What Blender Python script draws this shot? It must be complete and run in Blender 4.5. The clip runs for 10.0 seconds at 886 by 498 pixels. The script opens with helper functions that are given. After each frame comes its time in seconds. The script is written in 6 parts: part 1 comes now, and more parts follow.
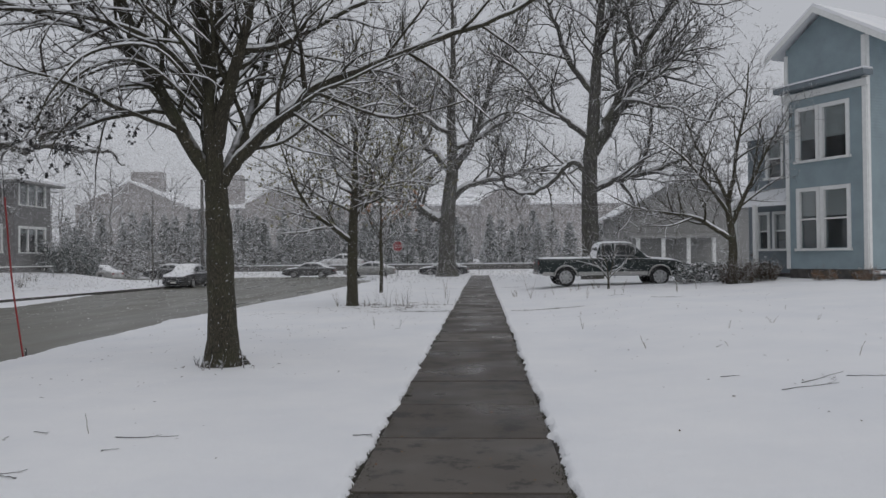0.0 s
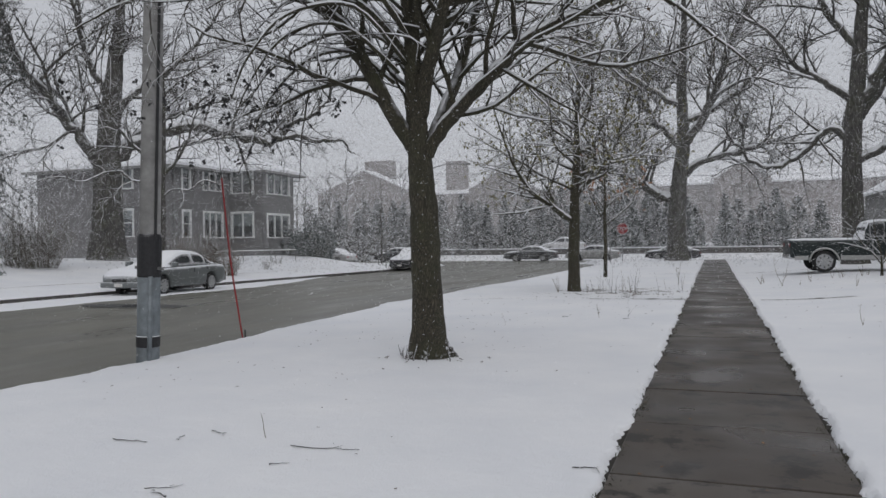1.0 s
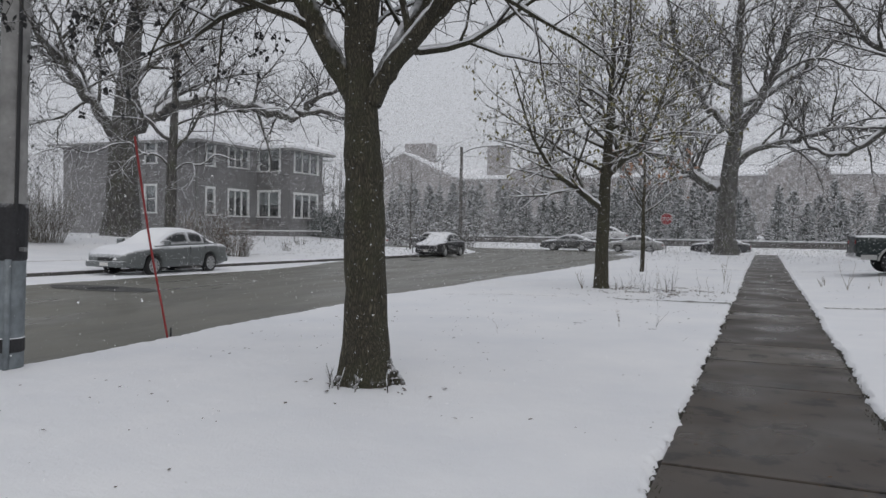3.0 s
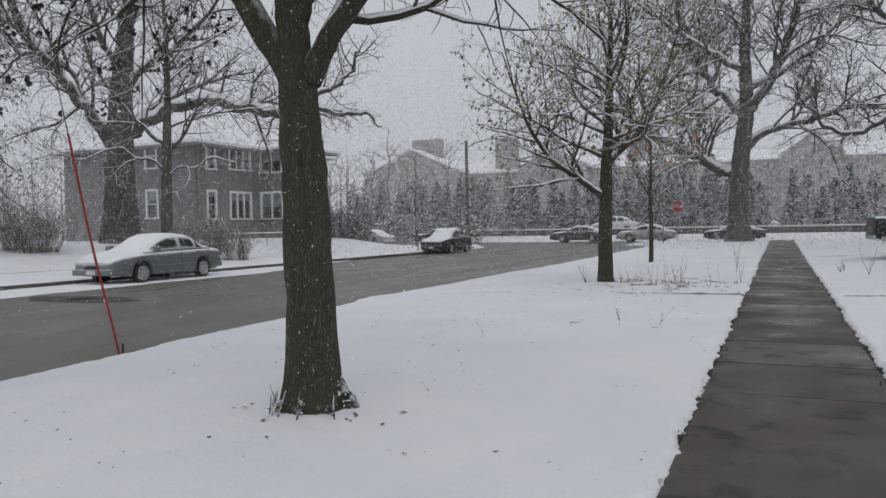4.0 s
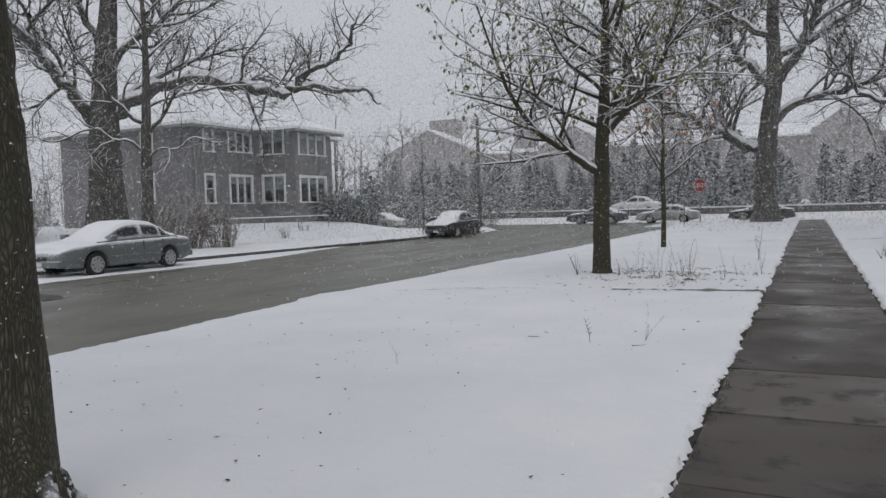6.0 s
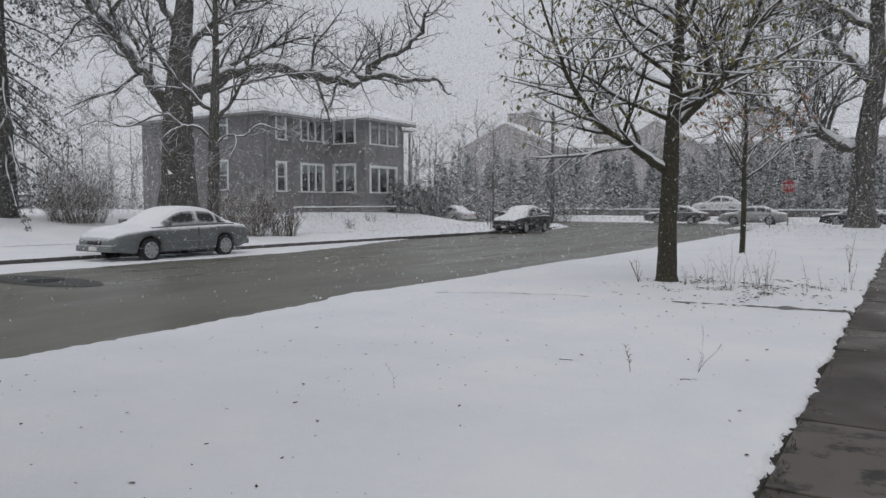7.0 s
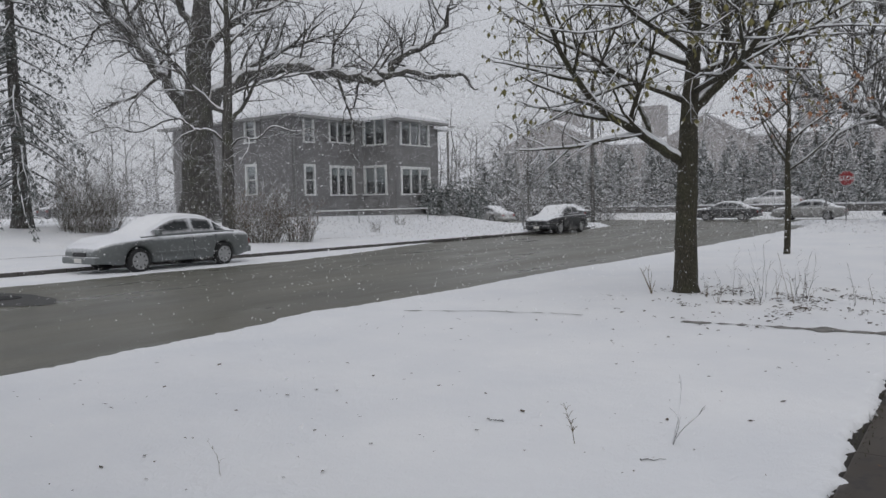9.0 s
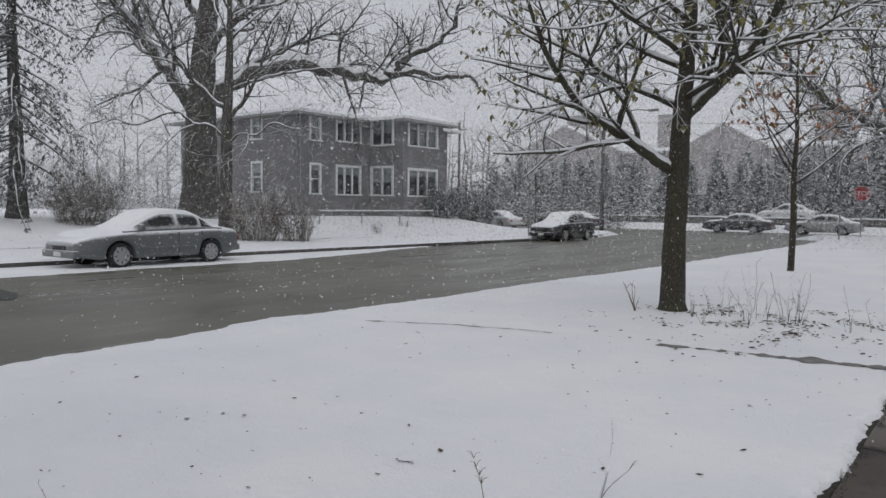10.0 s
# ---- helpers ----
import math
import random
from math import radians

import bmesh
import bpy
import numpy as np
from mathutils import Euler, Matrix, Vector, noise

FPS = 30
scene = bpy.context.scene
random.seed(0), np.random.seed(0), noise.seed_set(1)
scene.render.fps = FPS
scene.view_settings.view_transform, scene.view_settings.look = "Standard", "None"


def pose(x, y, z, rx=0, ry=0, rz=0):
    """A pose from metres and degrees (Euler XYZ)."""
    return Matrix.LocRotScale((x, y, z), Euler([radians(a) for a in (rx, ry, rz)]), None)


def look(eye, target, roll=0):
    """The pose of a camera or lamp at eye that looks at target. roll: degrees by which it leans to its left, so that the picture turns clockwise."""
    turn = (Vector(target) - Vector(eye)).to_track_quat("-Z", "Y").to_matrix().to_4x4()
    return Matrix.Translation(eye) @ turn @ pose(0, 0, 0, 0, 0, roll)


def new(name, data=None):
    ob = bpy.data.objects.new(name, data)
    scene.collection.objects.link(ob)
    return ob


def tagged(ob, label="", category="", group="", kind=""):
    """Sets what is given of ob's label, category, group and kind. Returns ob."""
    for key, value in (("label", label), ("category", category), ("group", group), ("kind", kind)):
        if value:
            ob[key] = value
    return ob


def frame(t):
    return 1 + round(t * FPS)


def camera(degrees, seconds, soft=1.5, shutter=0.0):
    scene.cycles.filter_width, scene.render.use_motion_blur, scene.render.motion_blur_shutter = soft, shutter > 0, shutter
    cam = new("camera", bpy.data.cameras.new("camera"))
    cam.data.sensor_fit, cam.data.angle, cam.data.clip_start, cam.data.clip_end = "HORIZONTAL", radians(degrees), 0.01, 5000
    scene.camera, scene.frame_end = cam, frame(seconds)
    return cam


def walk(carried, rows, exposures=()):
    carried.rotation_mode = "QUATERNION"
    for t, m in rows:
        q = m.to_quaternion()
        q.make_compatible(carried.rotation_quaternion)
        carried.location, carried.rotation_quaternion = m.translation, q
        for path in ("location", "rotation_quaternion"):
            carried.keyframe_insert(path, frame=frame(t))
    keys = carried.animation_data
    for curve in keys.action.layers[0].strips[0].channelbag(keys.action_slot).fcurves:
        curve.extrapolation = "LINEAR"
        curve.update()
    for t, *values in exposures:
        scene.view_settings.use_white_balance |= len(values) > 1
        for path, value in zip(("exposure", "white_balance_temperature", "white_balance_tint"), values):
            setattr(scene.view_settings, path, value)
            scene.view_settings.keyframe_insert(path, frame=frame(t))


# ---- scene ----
cam = camera(61.6, 10.0, soft=1.5)
PATH = [
    (0, (0.679, -0.934, 1.475), (0.575, 1.063, 1.497), -0.6),
    (0.5, (0.532, -0.072, 1.417), (-0.044, 1.843, 1.432), 0.2),
    (1, (0.446, 0.523, 1.418), (-0.238, 2.402, 1.404), -0.8),
    (1.5, (0.445, 1.212, 1.398), (-0.271, 3.08, 1.364), 0.0),
    (2, (0.406, 1.837, 1.417), (-0.345, 3.69, 1.376), 0.2),
    (3.5, (0.376, 3.82, 1.403), (-0.434, 5.648, 1.342), 0.7),
    (4, (0.406, 4.284, 1.401), (-0.419, 6.105, 1.337), -1.1),
    (4.5, (0.357, 5.016, 1.415), (-0.479, 6.831, 1.337), 1.1),
    (5, (0.417, 5.7, 1.397), (-0.417, 7.516, 1.316), -0.6),
    (5.2, (0.42, 5.978, 1.426), (-0.44, 7.781, 1.34), -0.3),
    (6.3, (0.44, 7.292, 1.4), (-0.45, 9.08, 1.285), -1.9),
    (6.5, (0.388, 7.545, 1.449), (-0.528, 9.319, 1.338), 0.3),
    (7, (0.424, 8.09, 1.446), (-0.641, 9.778, 1.319), -0.0),
    (7.5, (0.394, 8.557, 1.477), (-0.716, 10.216, 1.349), -0.0),
    (8, (0.4, 9.116, 1.496), (-0.742, 10.753, 1.368), -1.1),
    (8.5, (0.392, 9.149, 1.486), (-0.75, 10.785, 1.359), -1.1),
    (8.6, (0.389, 9.729, 1.497), (-0.761, 11.36, 1.375), 0.4),
    (9, (0.405, 10.189, 1.457), (-0.774, 11.8, 1.333), -1.2),
    (9.5, (0.496, 10.692, 1.479), (-0.706, 12.285, 1.352), -1.2),
    (10, (0.504, 11.066, 1.481), (-0.705, 12.655, 1.364), 0.6),
]
walk(cam, [(t, look(eye, target, roll)) for t, eye, target, roll in PATH],
     exposures=[(0, -0.02), (0.5, 0.1), (1, 0.11), (3.5, 0.16), (6.5, 0.17), (10, 0.15)])

# ---- light: an even snow sky, brightest overhead ----
world = bpy.data.worlds.new("sky")
scene.world = world
world.use_nodes = True
wn, wl = world.node_tree.nodes, world.node_tree.links
wn.clear()
sky = wn.new("ShaderNodeTexSky")
sky.sky_type = "NISHITA"
sky.sun_disc = False
sky.sun_elevation, sky.sun_rotation = radians(38), radians(150)
sky.air_density, sky.dust_density = 1.0, 6.0
veil = wn.new("ShaderNodeMixRGB")
veil.inputs[0].default_value = 0.96
veil.inputs[2].default_value = (5.95, 6.13, 6.6, 1)
wback = wn.new("ShaderNodeBackground")
wback.inputs[1].default_value = 0.078
wout = wn.new("ShaderNodeOutputWorld")
wl.new(sky.outputs[0], veil.inputs[1])
wl.new(veil.outputs[0], wback.inputs[0])
wl.new(wback.outputs[0], wout.inputs[0])
sun_data = bpy.data.lights.new("sun", "SUN")
sun_data.energy, sun_data.angle, sun_data.color = 0.5, radians(60), (1.0, 0.98, 0.95)
sun = new("sun", sun_data)
sun.matrix_world = look((10, -14, 22), (0, 0, 0))


# ---- materials ----
def material(name, rough=0.7, metal=0.0):
    m = bpy.data.materials.new(name)
    m.use_nodes = True
    b = m.node_tree.nodes["Principled BSDF"]
    b.inputs["Roughness"].default_value = rough
    b.inputs["Metallic"].default_value = metal
    return m, m.node_tree.nodes, m.node_tree.links, b


def coords(n, l, scale=(1, 1, 1), world_space=False):
    mp = n.new("ShaderNodeMapping")
    mp.inputs["Scale"].default_value = scale
    if world_space:
        g = n.new("ShaderNodeNewGeometry")
        l.new(g.outputs["Position"], mp.inputs[0])
    else:
        t = n.new("ShaderNodeTexCoord")
        l.new(t.outputs["Object"], mp.inputs[0])
    return mp.outputs[0]


def noise_tex(n, l, vec, scale, detail=5, rough=0.6):
    t = n.new("ShaderNodeTexNoise")
    t.inputs["Scale"].default_value = scale
    t.inputs["Detail"].default_value = detail
    t.inputs["Roughness"].default_value = rough
    l.new(vec, t.inputs["Vector"])
    return t.outputs["Fac"]


def ramp(n, l, fac, stops):
    r = n.new("ShaderNodeValToRGB")
    e = r.color_ramp.elements
    while len(e) < len(stops):
        e.new(0.5)
    for el, (p, c) in zip(e, stops):
        el.position, el.color = p, (*c, 1) if len(c) == 3 else c
    l.new(fac, r.inputs[0])
    return r.outputs[0]


def grey(v):
    return (v, v, v)


def mixc(n, l, fac, a, b):
    m = n.new("ShaderNodeMixRGB")
    for i, v in ((0, fac), (1, a), (2, b)):
        if isinstance(v, (int, float)):
            m.inputs[i].default_value = v
        elif isinstance(v, tuple):
            m.inputs[i].default_value = (*v, 1)
        else:
            l.new(v, m.inputs[i])
    return m.outputs[0]


def mth(n, l, op, a, b=0.0):
    m = n.new("ShaderNodeMath")
    m.operation = op
    for i, v in ((0, a), (1, b)):
        if isinstance(v, (int, float)):
            m.inputs[i].default_value = v
        else:
            l.new(v, m.inputs[i])
    return m.outputs[0]


def bump(n, l, b, height, strength, dist):
    u = n.new("ShaderNodeBump")
    u.inputs["Strength"].default_value = strength
    u.inputs["Distance"].default_value = dist
    l.new(height, u.inputs["Height"])
    l.new(u.outputs[0], b.inputs["Normal"])


def upward(n, l):
    g = n.new("ShaderNodeNewGeometry")
    s = n.new("ShaderNodeSeparateXYZ")
    l.new(g.outputs["Normal"], s.inputs[0])
    return s.outputs["Z"]


SNOW = (0.86, 0.87, 0.9)


def dusted(n, l, base, vec, low, high, grain=9.0, amount=0.5):
    """Base colour with snow lying on what faces up, broken by grain."""
    nz = mth(n, l, "ADD", upward(n, l), mth(n, l, "MULTIPLY", mth(n, l, "SUBTRACT", noise_tex(n, l, vec, grain), 0.5), amount))
    return mixc(n, l, ramp(n, l, nz, [(low, grey(0)), (high, grey(1))]), base, SNOW)


def plain(name, colour, rough=0.6, metal=0.0, vary=0.15, scale=6.0, bumpy=0.0, snow=None):
    m, n, l, b = material(name, rough, metal)
    v = coords(n, l)
    f = noise_tex(n, l, v, scale)
    lo = tuple(c * (1 - vary) for c in colour)
    hi = tuple(min(1, c * (1 + vary)) for c in colour)
    c = ramp(n, l, f, [(0.3, lo), (0.7, hi)])
    if snow:
        c = dusted(n, l, c, v, *snow)
    l.new(c, b.inputs["Base Color"])
    if bumpy:
        bump(n, l, b, noise_tex(n, l, v, scale * 6), 0.5, bumpy)
    return m


def make_snow(name, big=0.6):
    m, n, l, b = material(name, 0.65)
    v = coords(n, l, world_space=True)
    f = noise_tex(n, l, v, big, 6)
    c = ramp(n, l, f, [(0.3, (0.80, 0.815, 0.85)), (0.7, (0.89, 0.895, 0.91))])
    l.new(c, b.inputs["Base Color"])
    b.inputs["Subsurface Weight"].default_value = 0.0
    h = mth(n, l, "ADD", noise_tex(n, l, v, 6, 8, 0.68), mth(n, l, "MULTIPLY", noise_tex(n, l, v, 60, 3), 0.3))
    bump(n, l, b, h, 0.5, 0.05)
    return m


def make_bark(name, dark, light, ridge=28.0, snow_low=0.5, snow_high=0.72, flecks=0.66, grain=7.0, stretch=0.13):
    m, n, l, b = material(name, 0.85)
    v = coords(n, l, (1, 1, stretch))
    vo = n.new("ShaderNodeTexVoronoi")
    vo.feature = "DISTANCE_TO_EDGE"
    vo.inputs["Scale"].default_value = ridge
    wob = n.new("ShaderNodeVectorMath")
    wob.operation = "ADD"
    nt = n.new("ShaderNodeTexNoise")
    nt.inputs["Scale"].default_value = 6
    l.new(v, nt.inputs["Vector"])
    sc = n.new("ShaderNodeVectorMath")
    sc.operation = "SCALE"
    sc.inputs["Scale"].default_value = 0.2
    l.new(nt.outputs["Color"], sc.inputs[0])
    l.new(v, wob.inputs[0])
    l.new(sc.outputs[0], wob.inputs[1])
    l.new(wob.outputs[0], vo.inputs["Vector"])
    cr = ramp(n, l, vo.outputs["Distance"], [(0.0, tuple(c * 0.35 for c in dark)), (0.12, dark), (0.5, light)])
    v2 = coords(n, l)
    moss = noise_tex(n, l, v2, 2.2)
    c = mixc(n, l, ramp(n, l, moss, [(0.45, grey(0)), (0.75, grey(0.5))]), cr, (0.075, 0.085, 0.04))
    fl = noise_tex(n, l, v2, 34, 3, 0.5)
    c = mixc(n, l, ramp(n, l, fl, [(flecks, grey(0)), (flecks + 0.04, grey(1))]), c, SNOW)
    c = dusted(n, l, c, v2, snow_low, snow_high, grain, 0.6)
    l.new(c, b.inputs["Base Color"])
    h = mth(n, l, "ADD", ramp(n, l, vo.outputs["Distance"], [(0, grey(0)), (0.35, grey(1))]), mth(n, l, "MULTIPLY", noise_tex(n, l, v2, 50), 0.4))
    bump(n, l, b, h, 0.9, 0.02)
    return m


def make_concrete():
    m, n, l, b = material("wet_concrete", 0.3)
    b.inputs["Specular IOR Level"].default_value = 0.35
    v = coords(n, l, world_space=True)
    oi = n.new("ShaderNodeObjectInfo")
    f = noise_tex(n, l, v, 0.8, 7, 0.62)
    fine = noise_tex(n, l, v, 55, 4)
    c = ramp(n, l, f, [(0.3, (0.036, 0.028, 0.021)), (0.5, (0.058, 0.045, 0.034)), (0.72, (0.088, 0.070, 0.054))])
    c = mixc(n, l, ramp(n, l, fine, [(0.35, grey(0.35)), (0.7, grey(0))]), c, (0.03, 0.027, 0.024))
    shade = ramp(n, l, oi.outputs["Random"], [(0.0, grey(0.0)), (0.6, grey(0.25)), (0.9, grey(0.8))])
    c = mixc(n, l, shade, c, (0.13, 0.115, 0.10))
    stain = ramp(n, l, noise_tex(n, l, v, 2.6, 6, 0.7), [(0.53, grey(0)), (0.6, grey(0.85))])
    c = mixc(n, l, stain, c, (0.016, 0.014, 0.012))
    va = coords(n, l, (0.7, 1.3, 1), True)
    slush = ramp(n, l, noise_tex(n, l, va, 1.1, 5), [(0.66, grey(0)), (0.8, grey(0.2))])
    c = mixc(n, l, slush, c, (0.42, 0.42, 0.43))
    l.new(c, b.inputs["Base Color"])
    wet = ramp(n, l, noise_tex(n, l, v, 0.9, 2, 0.4), [(0.40, grey(0.5)), (0.56, grey(0.34)), (0.68, grey(0.2))])
    l.new(wet, b.inputs["Roughness"])
    bump(n, l, b, fine, 0.12, 0.003)
    return m


def make_road():
    m, n, l, b = material("wet_asphalt", 0.35)
    v = coords(n, l, world_space=True)
    vs = coords(n, l, (1.0, 0.16, 1), True)
    f = noise_tex(n, l, v, 0.5, 7)
    streak = noise_tex(n, l, vs, 0.9, 6, 0.55)
    fine = noise_tex(n, l, v, 40, 4)
    c = ramp(n, l, f, [(0.3, (0.108, 0.104, 0.08)), (0.7, (0.165, 0.158, 0.125))])
    c = mixc(n, l, ramp(n, l, streak, [(0.45, grey(0)), (0.8, grey(0.5))]), c, (0.29, 0.285, 0.25))
    c = mixc(n, l, ramp(n, l, fine, [(0.4, grey(0.25)), (0.65, grey(0))]), c, (0.03, 0.03, 0.03))
    l.new(c, b.inputs["Base Color"])
    l.new(ramp(n, l, streak, [(0.3, grey(0.22)), (0.7, grey(0.55))]), b.inputs["Roughness"])
    bump(n, l, b, fine, 0.3, 0.006)
    return m


def make_siding(name, colour, course, snow=(0.55, 0.8)):
    """Painted boards: the courses are geometry, this is the paint."""
    m, n, l, b = material(name, 0.6)
    v = coords(n, l)
    f = noise_tex(n, l, v, 1.2, 6)
    grain = noise_tex(n, l, coords(n, l, (3, 3, 40)), 3, 4)
    c = ramp(n, l, f, [(0.3, tuple(k * 0.85 for k in colour)), (0.7, tuple(k * 1.12 for k in colour))])
    c = mixc(n, l, mth(n, l, "MULTIPLY", grain, 0.3), c, tuple(k * 0.7 for k in colour))
    l.new(c, b.inputs["Base Color"])
    bump(n, l, b, grain, 0.3, 0.004)
    return m


def make_glass():
    m = bpy.data.materials.new("window_glass")
    m.use_nodes = True
    n, l = m.node_tree.nodes, m.node_tree.links
    n.clear()
    tr = n.new("ShaderNodeBsdfTransparent")
    tr.inputs[0].default_value = (0.80, 0.83, 0.84, 1)
    gl = n.new("ShaderNodeBsdfGlossy")
    gl.inputs["Roughness"].default_value = 0.04
    lw = n.new("ShaderNodeLayerWeight")
    lw.inputs[0].default_value = 0.5
    mx = n.new("ShaderNodeMixShader")
    out = n.new("ShaderNodeOutputMaterial")
    gloss = mth(n, l, "POWER", lw.outputs["Facing"], 3.5)
    gloss = mth(n, l, "ADD", mth(n, l, "MULTIPLY", gloss, 0.85), 0.1)
    l.new(gloss, mx.inputs[0])
    l.new(tr.outputs[0], mx.inputs[1])
    l.new(gl.outputs[0], mx.inputs[2])
    l.new(mx.outputs[0], out.inputs[0])
    return m


def make_brick():
    m, n, l, b = material("brick", 0.85)
    v = coords(n, l)
    f = noise_tex(n, l, v, 0.4, 6)
    k = noise_tex(n, l, coords(n, l, (4, 4, 13)), 1.0, 2)
    c = ramp(n, l, f, [(0.3, (0.19, 0.172, 0.168)), (0.7, (0.245, 0.225, 0.22))])
    c = mixc(n, l, mth(n, l, "MULTIPLY", k, 0.4), c, (0.24, 0.22, 0.21))
    l.new(c, b.inputs["Base Color"])
    return m


def make_paint(name, colour, snow=(0.45, 0.75)):
    m, n, l, b = material(name, 0.38, 0.35)
    v = coords(n, l)
    f = noise_tex(n, l, v, 14, 6)
    c = mixc(n, l, ramp(n, l, f, [(0.52, grey(0)), (0.75, grey(0.35))]), colour, (0.42, 0.43, 0.44))
    c = dusted(n, l, c, v, *snow, 12, 0.35)
    l.new(c, b.inputs["Base Color"])
    l.new(ramp(n, l, f, [(0.4, grey(0.3)), (0.7, grey(0.65))]), b.inputs["Roughness"])
    return m


M_SNOW = make_snow("snow")
M_BARK = make_bark("ridged_bark", (0.062, 0.055, 0.037), (0.155, 0.135, 0.092), 62.0, 0.36, 0.62, 0.685, 7.0, 0.24)
M_ROOT = make_bark("root_bark", (0.05, 0.045, 0.034), (0.12, 0.105, 0.075), 50.0, 0.42, 0.78, 0.55, 16.0, 0.4)
# bark of the far trees, its grey lifted to carry some haze
M_BARK2 = make_bark("grey_bark", (0.095, 0.09, 0.085), (0.19, 0.18, 0.17), 14.0, 0.3, 0.55, 0.68)
M_TWIG = make_bark("twig_bark", (0.068, 0.057, 0.05), (0.125, 0.108, 0.096), 20.0, 0.0, 0.32, 0.7, 5.0)
M_CONC = make_concrete()
M_ROAD = make_road()
# shingle grey set lighter, with the distance haze put into the colour
M_GREY = make_siding("grey_shingle", (0.20, 0.195, 0.195), 0.15)
M_BLUE = make_siding("blue_paint", (0.28, 0.355, 0.385), 0.1)
M_BLUE2 = make_siding("slate_blue_paint", (0.20, 0.235, 0.26), 0.1)
M_WHITE = plain("white_trim", (0.74, 0.75, 0.74), 0.5, 0, 0.06, 8, 0.001)
M_GLASS = make_glass()
M_DARK = plain("dark_room", (0.03, 0.03, 0.032), 0.9)
M_CURTAIN = plain("curtain", (0.60, 0.59, 0.57), 0.9, 0, 0.12, 4)
M_BRICK = make_brick()
M_STONE = plain("kerb_stone", (0.085, 0.08, 0.075), 0.8, 0, 0.4, 5, 0.006, (0.55, 0.8))
M_DIRT = plain("joint_dirt", (0.03, 0.026, 0.022), 0.9)
M_TYRE = plain("tyre_rubber", (0.018, 0.018, 0.019), 0.8, 0, 0.3, 20)
M_RIM = plain("hubcap_metal", (0.33, 0.335, 0.34), 0.45, 0.15, 0.15, 20)
M_PLASTIC = plain("black_plastic", (0.02, 0.02, 0.021), 0.5)
M_CHROME = plain("chrome", (0.6, 0.6, 0.6), 0.2, 1.0, 0.08, 20)
M_LAMP = plain("lamp_lens", (0.5, 0.5, 0.48), 0.15, 0.0, 0.1, 30)
M_REDLENS = plain("red_lens", (0.3, 0.02, 0.02), 0.2)
M_RED = plain("red_paint", (0.30, 0.03, 0.03), 0.45, 0, 0.25, 12, 0, (0.6, 0.85))
M_SIGN = plain("sign_red", (0.33, 0.03, 0.035), 0.4, 0, 0.08, 12)
M_STEEL = plain("galvanised_steel", (0.22, 0.22, 0.22), 0.5, 0.6, 0.2, 18)
M_POLE = plain("weathered_pole", (0.31, 0.305, 0.295), 0.85, 0, 0.3, 5, 0.006)
M_SHEATH = plain("galvanised_sheath", (0.20, 0.225, 0.24), 0.55, 0.3, 0.3, 7, 0.004)
M_POLE2 = plain("dark_pole", (0.10, 0.095, 0.09), 0.8, 0, 0.3, 5)
M_TAR = plain("tar_wrap", (0.018, 0.018, 0.02), 0.6, 0, 0.4, 25, 0.004, (0.3, 0.6))
M_LEAF = plain("dry_leaf", (0.22, 0.12, 0.055), 0.75, 0, 0.5, 3)
M_LEAFG = plain("yellow_green_leaf", (0.17, 0.155, 0.06), 0.75, 0, 0.5, 3, 0, (0.55, 0.8))
M_LEAFO = plain("orange_brown_leaf", (0.30, 0.14, 0.06), 0.75, 0, 0.5, 3, 0, (0.6, 0.85))
M_NEEDLE = plain("needles", (0.085, 0.105, 0.098), 0.8, 0, 0.4, 2, 0, (0.15, 0.75))
M_CEDAR = plain("cedar_sprays", (0.11, 0.125, 0.118), 0.8, 0, 0.35, 2, 0, (0.45, 1.0))
M_SPRUCE = plain("spruce_sprays", (0.085, 0.1, 0.092), 0.8, 0, 0.35, 2, 0, (0.2, 0.8))
M_LITTER = plain("leaf_litter", (0.07, 0.05, 0.035), 0.8, 0, 0.5, 2)
M_GRASS = plain("wet_grass", (0.045, 0.045, 0.025), 0.7, 0, 0.5, 4)
M_STALK = plain("dry_stalk", (0.16, 0.125, 0.085), 0.85, 0, 0.4, 8, 0, (0.5, 0.8))
M_SLUSH = plain("grey_slush", (0.16, 0.15, 0.14), 0.5, 0, 0.5, 7)
# twig bark paled for the far woods: haze put into the colour
M_WOODS = make_bark("hazed_twig_bark", (0.11, 0.10, 0.095), (0.2, 0.19, 0.18), 20.0, 0.0, 0.4, 0.66, 5.0)
M_PATCH = plain("dark_asphalt_patch", (0.035, 0.034, 0.032), 0.5, 0, 0.5, 8, 0.004)
M_SHRUB = make_bark("shrub_stems", (0.13, 0.11, 0.09), (0.22, 0.19, 0.16), 20, 0.2, 0.65, 0.62, 5.0)


# ---- building helpers ----
def link_mesh(name, verts, faces, mat, parent=None, smooth=False):
    me = bpy.data.meshes.new(name)
    me.from_pydata(verts, [], faces)
    me.materials.append(mat)
    if smooth:
        me.polygons.foreach_set("use_smooth", [True] * len(me.polygons))
    ob = new(name, me)
    if parent:
        ob.parent = parent
    return ob


def part(name, bm, mat, parent=None, label="", smooth=False):
    bmesh.ops.recalc_face_normals(bm, faces=bm.faces)
    me = bpy.data.meshes.new(name)
    bm.to_mesh(me)
    bm.free()
    me.materials.append(mat)
    if smooth:
        me.polygons.foreach_set("use_smooth", [True] * len(me.polygons))
    ob = new(name, me)
    if parent:
        ob.parent = parent
    if label:
        ob["label"] = label
    return ob


